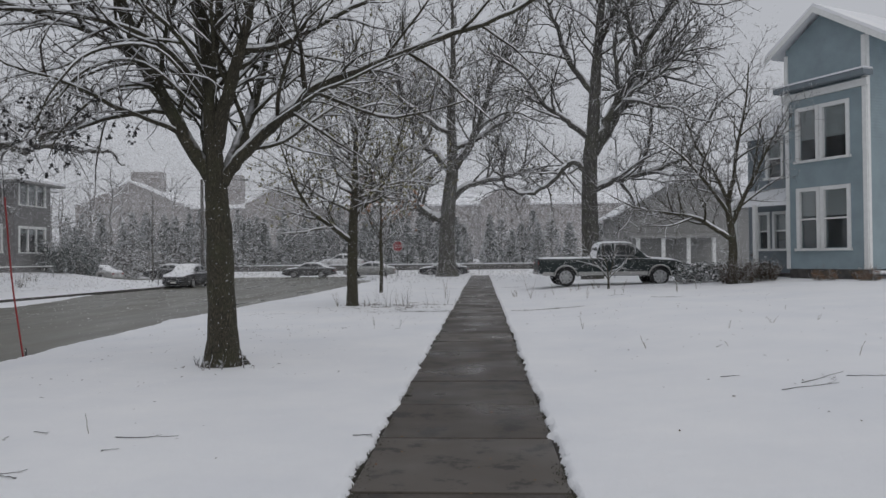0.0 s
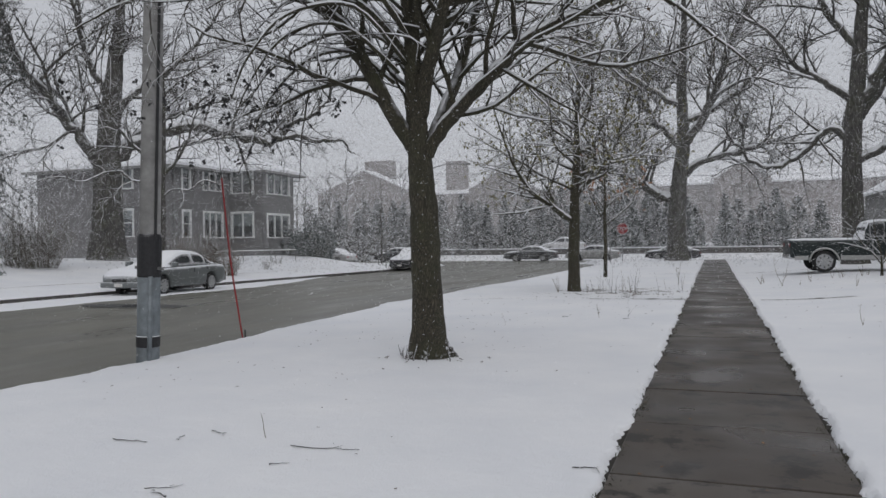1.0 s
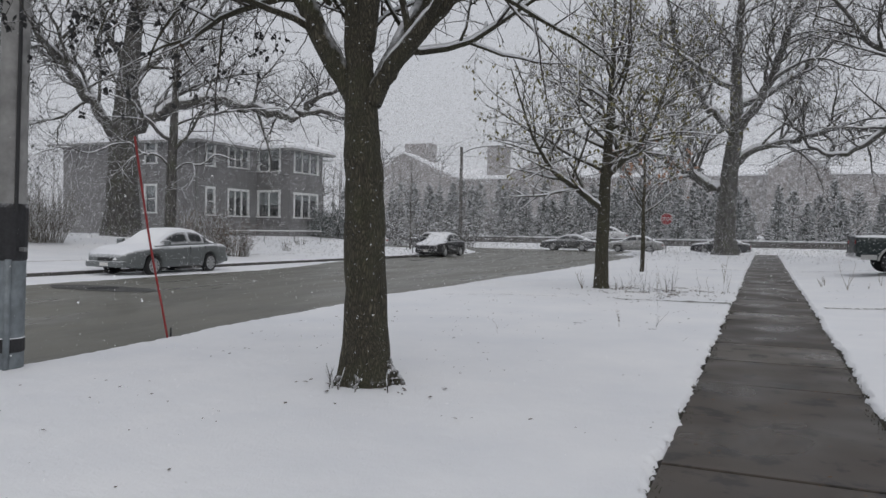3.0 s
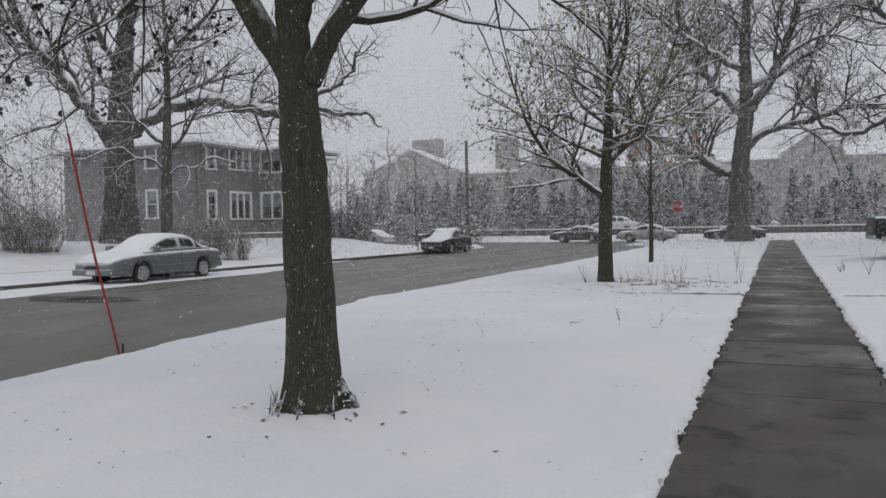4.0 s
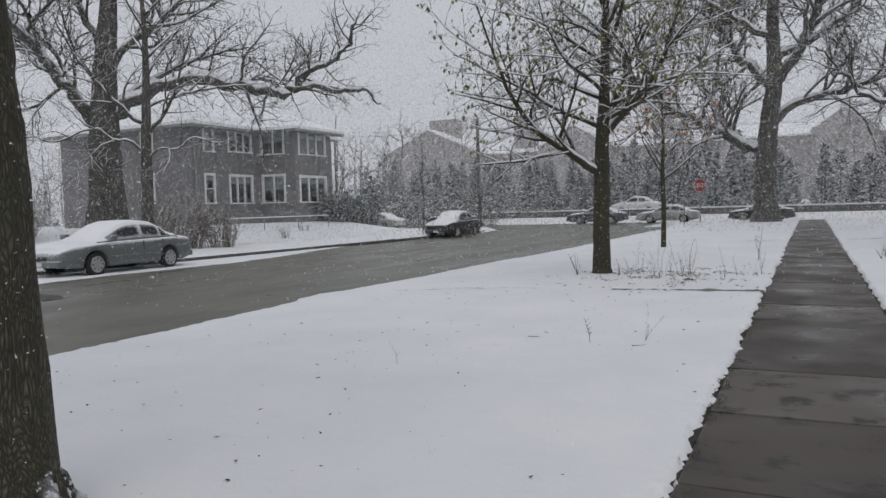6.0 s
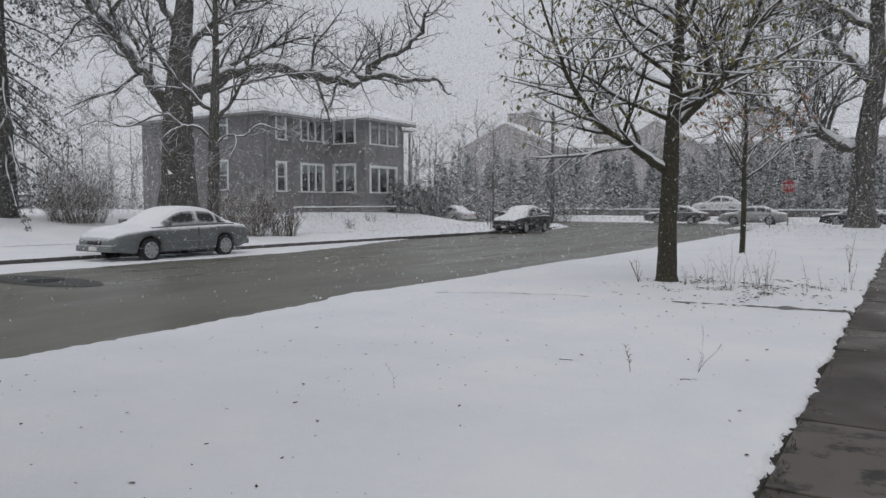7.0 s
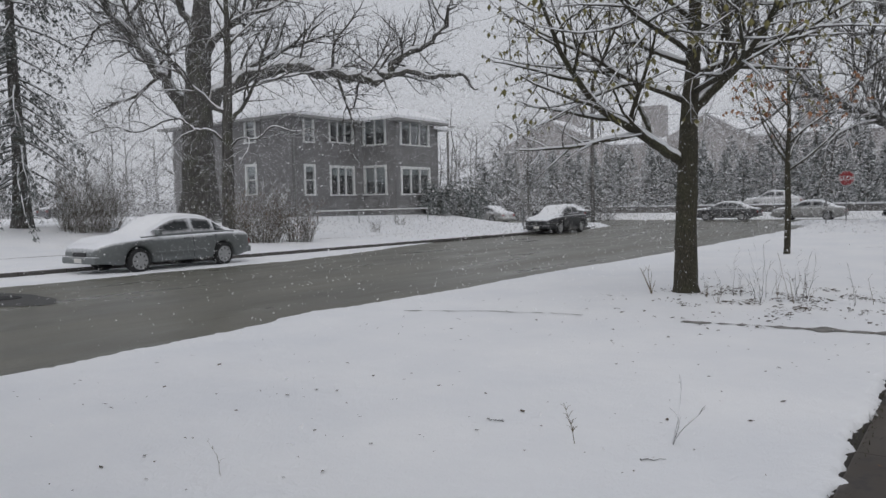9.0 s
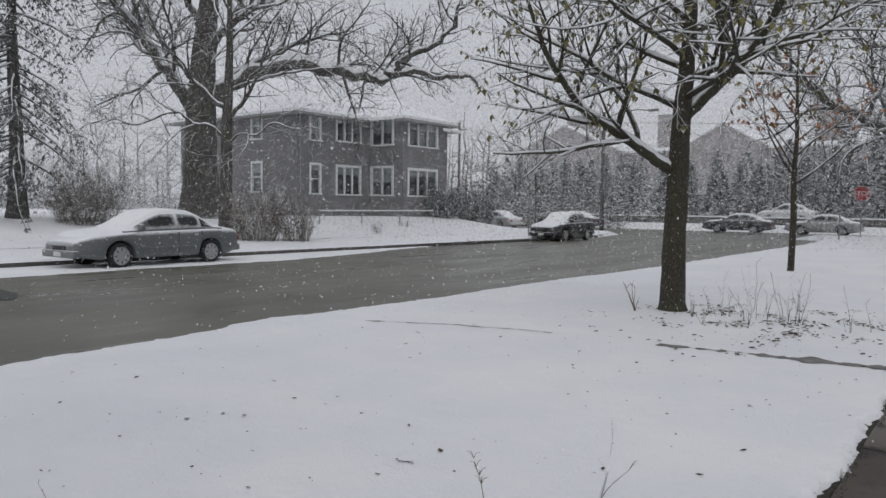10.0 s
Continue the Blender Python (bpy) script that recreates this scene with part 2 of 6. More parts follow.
def thing(name, m, label, category, group="", kind=""):
    ob = new(name)
    ob.matrix_world = m
    ob.empty_display_size = 0.3
    return tagged(ob, label, category, group, kind)


def add_box(bm, x0, x1, y0, y1, z0, z1, bevel=0.0, m=None):
    r = bmesh.ops.create_cube(bm, size=1)
    vs = r["verts"]
    for v in vs:
        v.co = Vector(((x0 + x1) / 2 + v.co.x * (x1 - x0), (y0 + y1) / 2 + v.co.y * (y1 - y0), (z0 + z1) / 2 + v.co.z * (z1 - z0)))
    if m:
        for v in vs:
            v.co = m @ v.co
    if bevel:
        es = list({e for v in vs for e in v.link_edges})
        bmesh.ops.bevel(bm, geom=es, offset=bevel, segments=2, affect="EDGES", profile=0.6)
    return bm


def box(x0, x1, y0, y1, z0, z1, bevel=0.0, m=None):
    return add_box(bmesh.new(), x0, x1, y0, y1, z0, z1, bevel, m)


def lathe(profile, sides=24, axis="z"):
    """A turned solid from (radius, height) pairs."""
    bm = bmesh.new()
    rings = []
    for r, h in profile:
        ring = []
        for i in range(sides):
            a = 2 * math.pi * i / sides
            c, s = r * math.cos(a), r * math.sin(a)
            ring.append(bm.verts.new((c, s, h) if axis == "z" else (c, h, s)))
        rings.append(ring)
    for a, b in zip(rings, rings[1:]):
        for i in range(sides):
            j = (i + 1) % sides
            bm.faces.new((a[i], a[j], b[j], b[i]))
    for ring in (rings[0], rings[-1]):
        bm.faces.new(ring)
    return bm


def tubes(lines, sides_for, wobble=0.0, rng=None):
    """Verts and faces of tapered tubes along polylines of (point, radius)."""
    V, F = [], []
    for line in lines:
        k = sides_for(line[0][1])
        base = len(V)
        n = len(line)
        ref = None
        for i, (p, r) in enumerate(line):
            a = line[max(0, i - 1)][0]
            b = line[min(n - 1, i + 1)][0]
            d = (b - a).normalized()
            if ref is None:
                ref = Vector((1, 0, 0)) if abs(d.x) < 0.8 else Vector((0, 1, 0))
            u = (ref - d * ref.dot(d)).normalized()
            w = d.cross(u)
            ref = u
            for s in range(k):
                t = 2 * math.pi * s / k
                rr = r * (1 + (rng.uniform(-wobble, wobble) if wobble else 0))
                V.append(p + u * (rr * math.cos(t)) + w * (rr * math.sin(t)))
        for i in range(n - 1):
            for s in range(k):
                s2 = (s + 1) % k
                o = base + i * k
                F.append((o + s, o + s2, o + k + s2, o + k + s))
        F.append(tuple(base + (n - 1) * k + s for s in range(k)))
        F.append(tuple(base + s for s in reversed(range(k))))
    return V, F


# ---- ground ----
def step(a, b, x):
    t = min(1.0, max(0.0, (x - a) / (b - a)))
    return t * t * (3 - 2 * t)


def road_z(y):
    return -0.15 - 0.005 * min(32.0, max(0.0, y - 18))


SW0, SW1 = -0.18, 1.235
SNOW_EDGE = [(-30, -6.3), (7, -6.42), (10.6, -6.63), (13.6, -6.82), (16.3, -6.97), (17.4, -7.25), (19.2, -6.95), (25.4, -6.88), (29, -6.6), (46, -6.5)]
KERB_N, KERB_F = -6.5, -19.1
CROSS0, CROSS1 = 59.0, 71.0


def near_edge(y):
    """Where the snow of the near verge ends over the street."""
    e = SNOW_EDGE[-1][1]
    for (ya, ea), (yb, eb) in zip(SNOW_EDGE, SNOW_EDGE[1:]):
        if ya <= y < yb:
            e = ea + (eb - ea) * (y - ya) / (yb - ya)
    w = 0.06 * noise.noise((y * 0.9, 3.1, 0)) + 0.07 * noise.noise((y * 2.3, 5.1, 0)) + 0.05 * noise.noise((y * 6.5, 8.1, 0))
    corner = 0.0 if y < 46 else -((y - 46) ** 2) * 0.012
    return e + w + corner


def ground_z(x, y):
    """The snow's surface."""
    lump = 0.014 * noise.noise((x * 0.7, y * 0.7, 0)) + 0.007 * noise.noise((x * 2.6, y * 2.6, 4)) + 0.0035 * noise.noise((x * 9, y * 9, 7))
    if y > CROSS1 + 0.2:
        return 0.15 + min(1.0, (y - CROSS1) * 0.02) + lump
    if y > CROSS0:
        return -0.55
    if x > (SW0 + SW1) / 2:
        rise = 0.22 * step(1.6, 5.5, x) + 0.28 * step(6, 13, x)
        e = SW1 + 0.04 * noise.noise((y * 1.3, 1.7, 0)) + 0.04 * noise.noise((y * 3.7, 5.5, 0)) + 0.025 * noise.noise((y * 8.3, 2.5, 0)) + 0.05 * noise.noise((x * 27, y * 24, 1)) - 0.015
        cover = step(e - 0.05, e + 0.07, x)
        return -0.10 + 0.135 * cover + rise * step(CROSS0, CROSS0 - 6, y) + lump * cover
    if x > -13:
        e = SW0 + 0.05 * noise.noise((y * 1.4, 11.7, 0)) + 0.045 * noise.noise((y * 4.1, 15.5, 0)) + 0.025 * noise.noise((y * 8.9, 12.5, 0)) + 0.055 * noise.noise((x * 27, y * 24, 2)) + 0.02
        cover = 1 - step(e - 0.07, e + 0.05, x)
        lawn = -0.10 + 0.135 * cover + lump * cover
        lawn -= 0.05 * step(-4.2, -6.4, x)
        k = near_edge(y)
        on_lawn = step(k - 0.07, k + 0.05, x)
        return lawn * on_lawn + (road_z(y) - 0.12) * (1 - on_lawn)
    k = KERB_F + 0.0
    if y > 50:
        k -= ((y - 50) ** 2) * 0.03
    if x > k:
        return road_z(y) - 0.12
    verge = road_z(y) + 0.15
    rise = 0.12 * step(k, k - 4, x) + 0.75 * step(k - 5, k - 12.5, x)
    return verge + rise * step(CROSS0, CROSS0 - 7, y) + lump


def grid_lines(spans):
    out = []
    for a, b, s in spans:
        n = max(1, round((b - a) / s))
        out += [a + (b - a) * i / n for i in range(n)]
    return out + [spans[-1][1]]


gx = grid_lines([(-700, -120, 90), (-120, -52, 6), (-52, -20, 0.8), (-20, -18.6, 0.14), (-18.6, -8.4, 2.0), (-8.4, -5.9, 0.055), (-5.9, -0.32, 0.19), (-0.32, 0.12, 0.022),
                 (0.12, 1.16, 0.35), (1.16, 1.6, 0.022), (1.6, 9, 0.35), (9, 24, 0.6), (24, 90, 6), (90, 700, 90)])
gy = grid_lines([(-300, -20, 40), (-20, 2, 1.0), (2, 17, 0.045), (17, 26, 0.08), (26, 46, 0.2), (46, 74, 0.5), (74, 120, 4), (120, 1500, 140)])
gv = [(x, y, ground_z(x, y)) for y in gy for x in gx]
nx = len(gx)
gf = [(j * nx + i, j * nx + i + 1, (j + 1) * nx + i + 1, (j + 1) * nx + i) for j in range(len(gy) - 1) for i in range(nx - 1)]
tagged(link_mesh("ground", gv, gf, M_SNOW, smooth=True), "lawns and verges under fresh white snow", "ground", kind="structure")

# the street and the cross street, wet asphalt
rx = grid_lines([(-21, -5.0, 0.8)])
ry = grid_lines([(-40, 62, 1.5)])


def crown(x, y):
    return road_z(y) + 0.05 * (1 - ((x - (KERB_N + KERB_F) / 2) / 6.5) ** 2) - 0.03 - (0.10 if x > -5.4 or x < -20.4 else 0)


rv = [(x, y, crown(x, y)) for y in ry for x in rx]
rf = [(j * len(rx) + i, j * len(rx) + i + 1, (j + 1) * len(rx) + i + 1, (j + 1) * len(rx) + i) for j in range(len(ry) - 1) for i in range(len(rx) - 1)]
tagged(link_mesh("road", rv, rf, M_ROAD, smooth=True), "wet asphalt street streaked with slush", "road", kind="structure")
tagged(part("road", box(-160, 120, CROSS0 - 0.6, CROSS1 + 0.1, -0.7, -0.33, 0.02), M_ROAD), "wet asphalt cross street with slush", "road", kind="structure")

# ---- trees ----
def lerp_line(ctrl, r0, r1, n_per=4, rng=None, jit=0.0, power=1.0):
    """A smooth limb through a few control points."""
    P = [Vector(c) for c in ctrl]
    out = []
    segs = len(P) - 1
    for i in range(segs):
        p0, p1, p2, p3 = P[max(0, i - 1)], P[i], P[i + 1], P[min(segs, i + 2)]
        for k in range(n_per):
            t = k / n_per
            q = 0.5 * ((2 * p1) + (p2 - p0) * t + (2 * p0 - 5 * p1 + 4 * p2 - p3) * t * t + (3 * p1 - p0 - 3 * p2 + p3) * t ** 3)
            out.append(q)
    out.append(P[-1])
    m = len(out) - 1
    res = []
    for i, q in enumerate(out):
        j = Vector((rng.uniform(-jit, jit), rng.uniform(-jit, jit), rng.uniform(-jit, jit))) if rng and 0 < i else Vector()
        res.append((q + j, r0 + (r1 - r0) * (i / m) ** power))
    return res


def sprout(rng, p, d, length, r, level, st, out):
    """One branch and, along it, its own branches."""
    seg = st["seg"][min(level, len(st["seg"]) - 1)]
    n = max(2, int(length / seg))
    line = [(p.copy(), r)]
    d = d.normalized()
    q = p.copy()
    tip = max(st["tip"], r * 0.25)
    curl = Vector((rng.uniform(-1, 1), rng.uniform(-1, 1), rng.uniform(-0.6, 0.6))) * st["curl"]
    for i in range(n):
        t = (i + 1) / n
        d = d + curl * (seg / 1.0) + Vector((rng.gauss(0, 1), rng.gauss(0, 1), rng.gauss(0, 1))) * st["kink"] + Vector((0, 0, st["up"][min(level, len(st["up"]) - 1)] * seg))
        d.normalize()
        q = q + d * (length / n)
        line.append((q.copy(), r + (tip - r) * t))
    out.append((level, line))
    if level < st["levels"]:
        branch_along(rng, line, length, level + 1, st, out, 0.22)


def branch_along(rng, line, length, level, st, out, start=0.25, count=None, scale=1.0):
    k = count or max(2, int(length * st["dens"][min(level, len(st["dens"]) - 1)]))
    n = len(line) - 1
    az = rng.uniform(0, 6.28)
    for i in range(k):
        t = start + (1 - start) * ((i + rng.uniform(0.1, 0.9)) / k)
        j = min(n - 1, int(t * n))
        f = t * n - j
        p = line[j][0].lerp(line[j + 1][0], f)
        r = line[j][1] + (line[j + 1][1] - line[j][1]) * f
        d = (line[j + 1][0] - line[j][0]).normalized()
        az += 2.4 + rng.uniform(-0.5, 0.5)
        s = d.cross(Vector((0.3, 0.2, 1))).normalized()
        side = (s * math.cos(az) + d.cross(s) * math.sin(az)) * rng.uniform(0.8, 1.25)
        nd = d * st["ahead"] + side + Vector((0, 0, st["lift"]))
        L = length * st["ratio"] * rng.uniform(0.55, 1.15) * (1.15 - 0.6 * t) * scale
        L = max(0.18, min(L, st["cap"][min(level, len(st["cap"]) - 1)]))
        sprout(rng, p, nd, L, max(st["tip"], min(r * 0.62, 0.006 + 0.016 * L * st["thick"])), level, st, out)


def snow_on(lines, rmin, rng):
    """Ridges of snow lying along the tops of sloping limbs."""
    res = []
    for _, line in lines:
        run = []
        for i, (p, r) in enumerate(line):
            a, b = line[max(0, i - 1)][0], line[min(len(line) - 1, i + 1)][0]
            d = (b - a).normalized()
            flat = 1 - abs(d.z)
            ok = r > rmin and flat > 0.16 and noise.noise(p * 1.3) > -0.42
            if ok:
                up = (Vector((0, 0, 1)) - d * d.z).normalized()
                run.append((p + up * (r * 0.66 + 0.004), (r * 0.80 + 0.004) * min(1, 0.5 + flat)))
            if (not ok or i == len(line) - 1) and run:
                if len(run) > 1:
                    run[0] = (run[0][0], run[0][1] * 0.3)
                    run[-1] = (run[-1][0], run[-1][1] * 0.3)
                    res.append(run)
                run = []
    return res


def leaves_at(rng, lines, count, size, zmin=0.0, hang=True, wide=0.32):
    V, F = [], []
    cand = [ln for lv, ln in lines if lv >= 2] or [ln for lv, ln in lines]
    for _ in range(count):
        ln = rng.choice(cand)
        p = ln[rng.randrange(1, len(ln))][0]
        if p.z < zmin:
            continue
        L = size * rng.uniform(0.6, 1.4)
        a = rng.uniform(0, 6.28)
        dn = Vector((math.cos(a) * 0.6, math.sin(a) * 0.6, -1.0 if hang else rng.uniform(-1, 0.6))).normalized()
        s = Vector((-math.sin(a), math.cos(a), rng.uniform(-0.4, 0.4))).normalized() * L * wide
        up = s.cross(dn).normalized() * L * 0.16
        b = len(V)
        V += [p, p + dn * L * 0.4 + s, p + dn * L * 0.5 + up, p + dn * L * 0.4 - s, p + dn * L]
        F += [(b, b + 1, b + 2), (b, b + 2, b + 3), (b + 1, b + 4, b + 2), (b + 2, b + 4, b + 3)]
    return V, F


def sides_for(r):
    return 14 if r > 0.25 else 10 if r > 0.08 else 6 if r > 0.03 else 4 if r > 0.012 else 3


STYLE = dict(seg=[0.5, 0.35, 0.25, 0.18], curl=0.35, kink=0.10, up=[0.05, 0.12, 0.1, 0.05], dens=[1.2, 1.7, 2.6, 3.5], ahead=0.75, lift=0.25,
             ratio=0.5, cap=[9, 3.2, 1.5, 0.7], tip=0.0035, thick=1.0, levels=3)


def make_tree(seed, place, trunk, r_base, r_top, limbs, style, label, bark=None, twig=None, leaf=None, flare=1.6, right=(1, 0), auto=(), snow_min=0.012, group="", trunk_kids=True, taper=1.5, roots=0, seeds=None):
    """trunk: control points; limbs: (control points (u, depth, z), r0, r1, density scale); auto: (t on trunk, azimuth deg, rise, length, r)."""
    rng = random.Random(seed)
    st = dict(STYLE)
    st.update(style)
    bark = bark or M_BARK
    R = Vector((right[0], right[1], 0)).normalized()
    D = Vector((-R.y, R.x, 0))

    def w(c):
        return R * c[0] + D * c[1] + Vector((0, 0, c[2]))
    root = thing("tree", pose(*place), label, "tree", group)
    tl = lerp_line([w(c) for c in trunk], r_base, r_top, 6, rng, r_base * 0.03, taper)
    tl = [(p, r * (1 + (flare - 1) * math.exp(-max(0, p.z + 0.05) / (r_base * 1.1)))) for p, r in tl]
    V, F = tubes([tl], lambda r: 20, 0.045, rng)
    link_mesh("trunk", V, F, bark, root, True)
    for i in range(roots):
        a = 6.28 * (i + rng.uniform(-0.3, 0.3)) / roots
        o = Vector((math.cos(a), math.sin(a), 0))
        k = r_base * rng.uniform(0.8, 1.1) * (1.12 if o.x > 0.5 else 0.95)
        rl = lerp_line([o * k * 0.55 + Vector((0, 0, k * 1.35)), o * k * 1.0 + Vector((0, 0, k * 0.5)), o * k * 1.3 + Vector((0, 0, 0.03)), o * k * 1.6 + Vector((0, 0, -0.06))], k * 0.34, k * 0.2, 4, rng, 0.012)
        V, F = tubes([rl], lambda r: 8, 0.12, rng)
        link_mesh("root", V, F, M_ROOT, root, True)
    everything = []
    trunk_len = sum((b[0] - a[0]).length for a, b in zip(tl, tl[1:]))
    mains = []
    for ctrl, r0, r1, scale in limbs:
        ln = lerp_line([w(c) for c in ctrl], r0, r1, 5, rng, r0 * st.get("jit", 0.15), 1.35)
        mains.append((ln, scale))
    for t, a, rise, length, r in auto:
        j = min(len(tl) - 2, int(t * (len(tl) - 1)))
        p = tl[j][0]
        d = Vector((math.cos(radians(a)), math.sin(radians(a)), rise))
        tmp = []
        st2 = dict(st)
        st2["levels"] = -1
        sprout(rng, p, d, length, r, 0, st2, tmp)
        mains.append((tmp[0][1], 1.0))
    twigs = []
    for ln, scale in mains:
        own = [(0, ln)]
        length = sum((b[0] - a[0]).length for a, b in zip(ln, ln[1:]))
        branch_along(rng, ln, length, 1, st, own, 0.2, None, scale)
        thick = [q for q in own if q[1][0][1] > 0.02 or q[0] == 0]
        V, F = tubes([q[1] for q in thick], sides_for)
        link_mesh("limb", V, F, bark, root, True)
        twigs += [q for q in own if not (q[1][0][1] > 0.02 or q[0] == 0)]
        everything += own
    if trunk_kids:
        own = []
        branch_along(rng, tl[len(tl) // 2:], trunk_len * 0.5, 1, st, own, 0.3)
        twigs += own
        everything += own
    V, F = tubes([q[1] for q in twigs], sides_for)
    link_mesh("crown", V, F, twig or M_TWIG, root, True)["kind"] = "stuff"
    sn = snow_on(everything, snow_min, rng)
    if sn:
        V, F = tubes(sn, lambda r: 7 if r > 0.05 else 5 if r > 0.02 else 4)
        ob = link_mesh("snow_cover", V, F, M_SNOW, root, True)
        ob["label"], ob["kind"] = "snow lying along the limbs", "stuff"
    if leaf:
        mat, count, size, zmin = leaf
        V, F = leaves_at(rng, everything, count, size, zmin)
        ob = link_mesh("leaves", V, F, mat, root)
        ob["label"], ob["kind"] = "a few withered leaves still hanging", "stuff"
    if seeds:
        count, umax, zmax = seeds
        tips = [q[1][-1][0] for q in twigs if q[1][-1][0].dot(R) < umax and 2.6 < q[1][-1][0].z < zmax]
        V, F = [], []
        for p in rng.sample(tips, min(count, len(tips))):
            lines = [(2, [(p, 0), (p + Vector((rng.gauss(0, 0.02), rng.gauss(0, 0.02), rng.uniform(-0.07, 0.0))), 0)]) for _ in range(5)]
            v, f = leaves_at(rng, lines, 14, 0.042, 0, True, 0.42)
            F += [tuple(k + len(V) for k in q) for q in f]
            V += v
        ob = link_mesh("seed_clump", V, F, M_PLASTIC, root)
        ob["label"], ob["kind"] = "dark withered seed clusters hanging from twigs", "stuff"
    return root


# the maple on the verge that the camera passes
make_tree(11, (-2.86, 9.03, 0.02), [(0, 0, -0.15), (0.0, 0, 0.7), (-0.03, 0, 1.7), (-0.07, 0, 2.3), (-0.09, 0, 2.75), (-0.12, 0, 3.25)], 0.192, 0.085, [
    ([(-0.08, 0, 2.6), (-0.13, 0, 3.3), (-0.17, 0, 4.1), (-0.3, 0.1, 5.0), (-0.4, 0.1, 6.2), (-0.45, 0, 7.6)], 0.125, 0.02, 1),
    ([(-0.12, 0, 2.5), (-0.36, -0.05, 2.95), (-0.74, -0.1, 3.6), (-1.02, -0.2, 4.15), (-1.25, -0.3, 4.9), (-1.5, -0.4, 5.8), (-1.9, -0.5, 7.2)], 0.108, 0.03, 1),
    ([(-0.12, 0.05, 2.6), (-0.3, 0.3, 3.0), (-0.5, 0.75, 3.7), (-0.7, 1.15, 4.5), (-0.95, 1.5, 5.4), (-1.2, 1.8, 6.6)], 0.095, 0.02, 1),
    ([(-0.17, 0.0, 3.95), (-0.02, -0.1, 4.5), (0.08, -0.25, 5.2), (0.1, -0.4, 6.2), (0.2, -0.5, 7.2)], 0.07, 0.015, 1),
    ([(-0.08, 0.0, 2.95), (0.1, -0.1, 3.55), (0.3, -0.2, 4.1), (0.48, -0.3, 4.65), (0.68, -0.4, 5.3), (1.0, -0.5, 6.4)], 0.1, 0.02, 1),
    ([(0.0, 0.06, 2.5), (0.1, 0.3, 3.0), (0.2, 0.7, 3.6), (0.3, 1.0, 4.3), (0.5, 1.4, 5.3), (0.7, 1.7, 6.5)], 0.09, 0.02, 1),
    ([(0.02, 0, 2.5), (0.18, 0, 2.74), (0.52, -0.05, 3.06), (1.0, -0.1, 3.46), (1.3, -0.1, 3.74), (1.9, -0.05, 3.98), (3.0, 0.1, 4.42), (4.0, 0.2, 4.8), (4.8, 0.2, 5.3)], 0.085, 0.016, 0.8),
    ([(0.36, -0.2, 4.25), (0.75, -0.2, 4.27), (1.2, -0.3, 4.4), (1.9, -0.4, 4.72), (2.7, -0.5, 5.0), (3.4, -0.6, 5.5)], 0.045, 0.01, 0.8),
    ([(-0.55, -0.1, 3.35), (-0.9, -0.4, 4.1), (-1.6, -0.7, 4.45), (-2.5, -0.9, 4.75), (-3.4, -1.0, 5.0), (-4.2, -1.1, 5.1)], 0.045, 0.008, 0.9),
    ([(-0.2, 0.0, 3.7), (-0.6, -0.5, 4.25), (-1.2, -1.0, 4.45), (-2.1, -1.3, 4.5), (-3.2, -1.5, 4.3), (-4.0, -1.6, 4.0)], 0.04, 0.007, 0.9),
    ([(-0.4, 0.4, 3.6), (-0.9, 0.8, 4.2), (-1.7, 1.2, 4.5), (-2.6, 1.5, 4.45), (-3.3, 1.6, 4.1), (-3.8, 1.6, 3.5)], 0.035, 0.007, 0.9),
    ([(-0.3, -0.1, 3.5), (-0.8, -0.6, 4.0), (-1.3, -1.0, 3.85), (-1.65, -1.2, 3.35), (-1.85, -1.3, 2.85)], 0.028, 0.005, 0.7),
    ([(-0.4, 0.0, 3.4), (-0.9, -0.2, 3.8), (-1.5, -0.3, 3.7), (-2.0, -0.4, 3.2), (-2.2, -0.4, 2.8)], 0.028, 0.005, 0.7),
    ([(-0.2, -0.1, 3.6), (-0.5, -0.9, 4.1), (-1.0, -1.5, 3.9), (-1.3, -1.8, 3.4), (-1.45, -1.9, 2.95)], 0.026, 0.005, 0.7),
], dict(dens=[1.2, 3.6, 5.0, 4.6], ratio=0.55, cap=[9, 3.0, 1.5, 0.65], up=[0.05, 0.03, -0.1, -0.16], lift=0.16, tip=0.003, thick=0.75, curl=0.5, kink=0.13, seg=[0.4, 0.24, 0.17, 0.12]), "maple with ridged brown bark, bare snow-lined limbs, on the verge",
    flare=1.7, trunk_kids=False, taper=1.9, roots=9, snow_min=0.008, leaf=(M_LITTER, 200, 0.06, 3.0), seeds=(85, -0.9, 3.6))

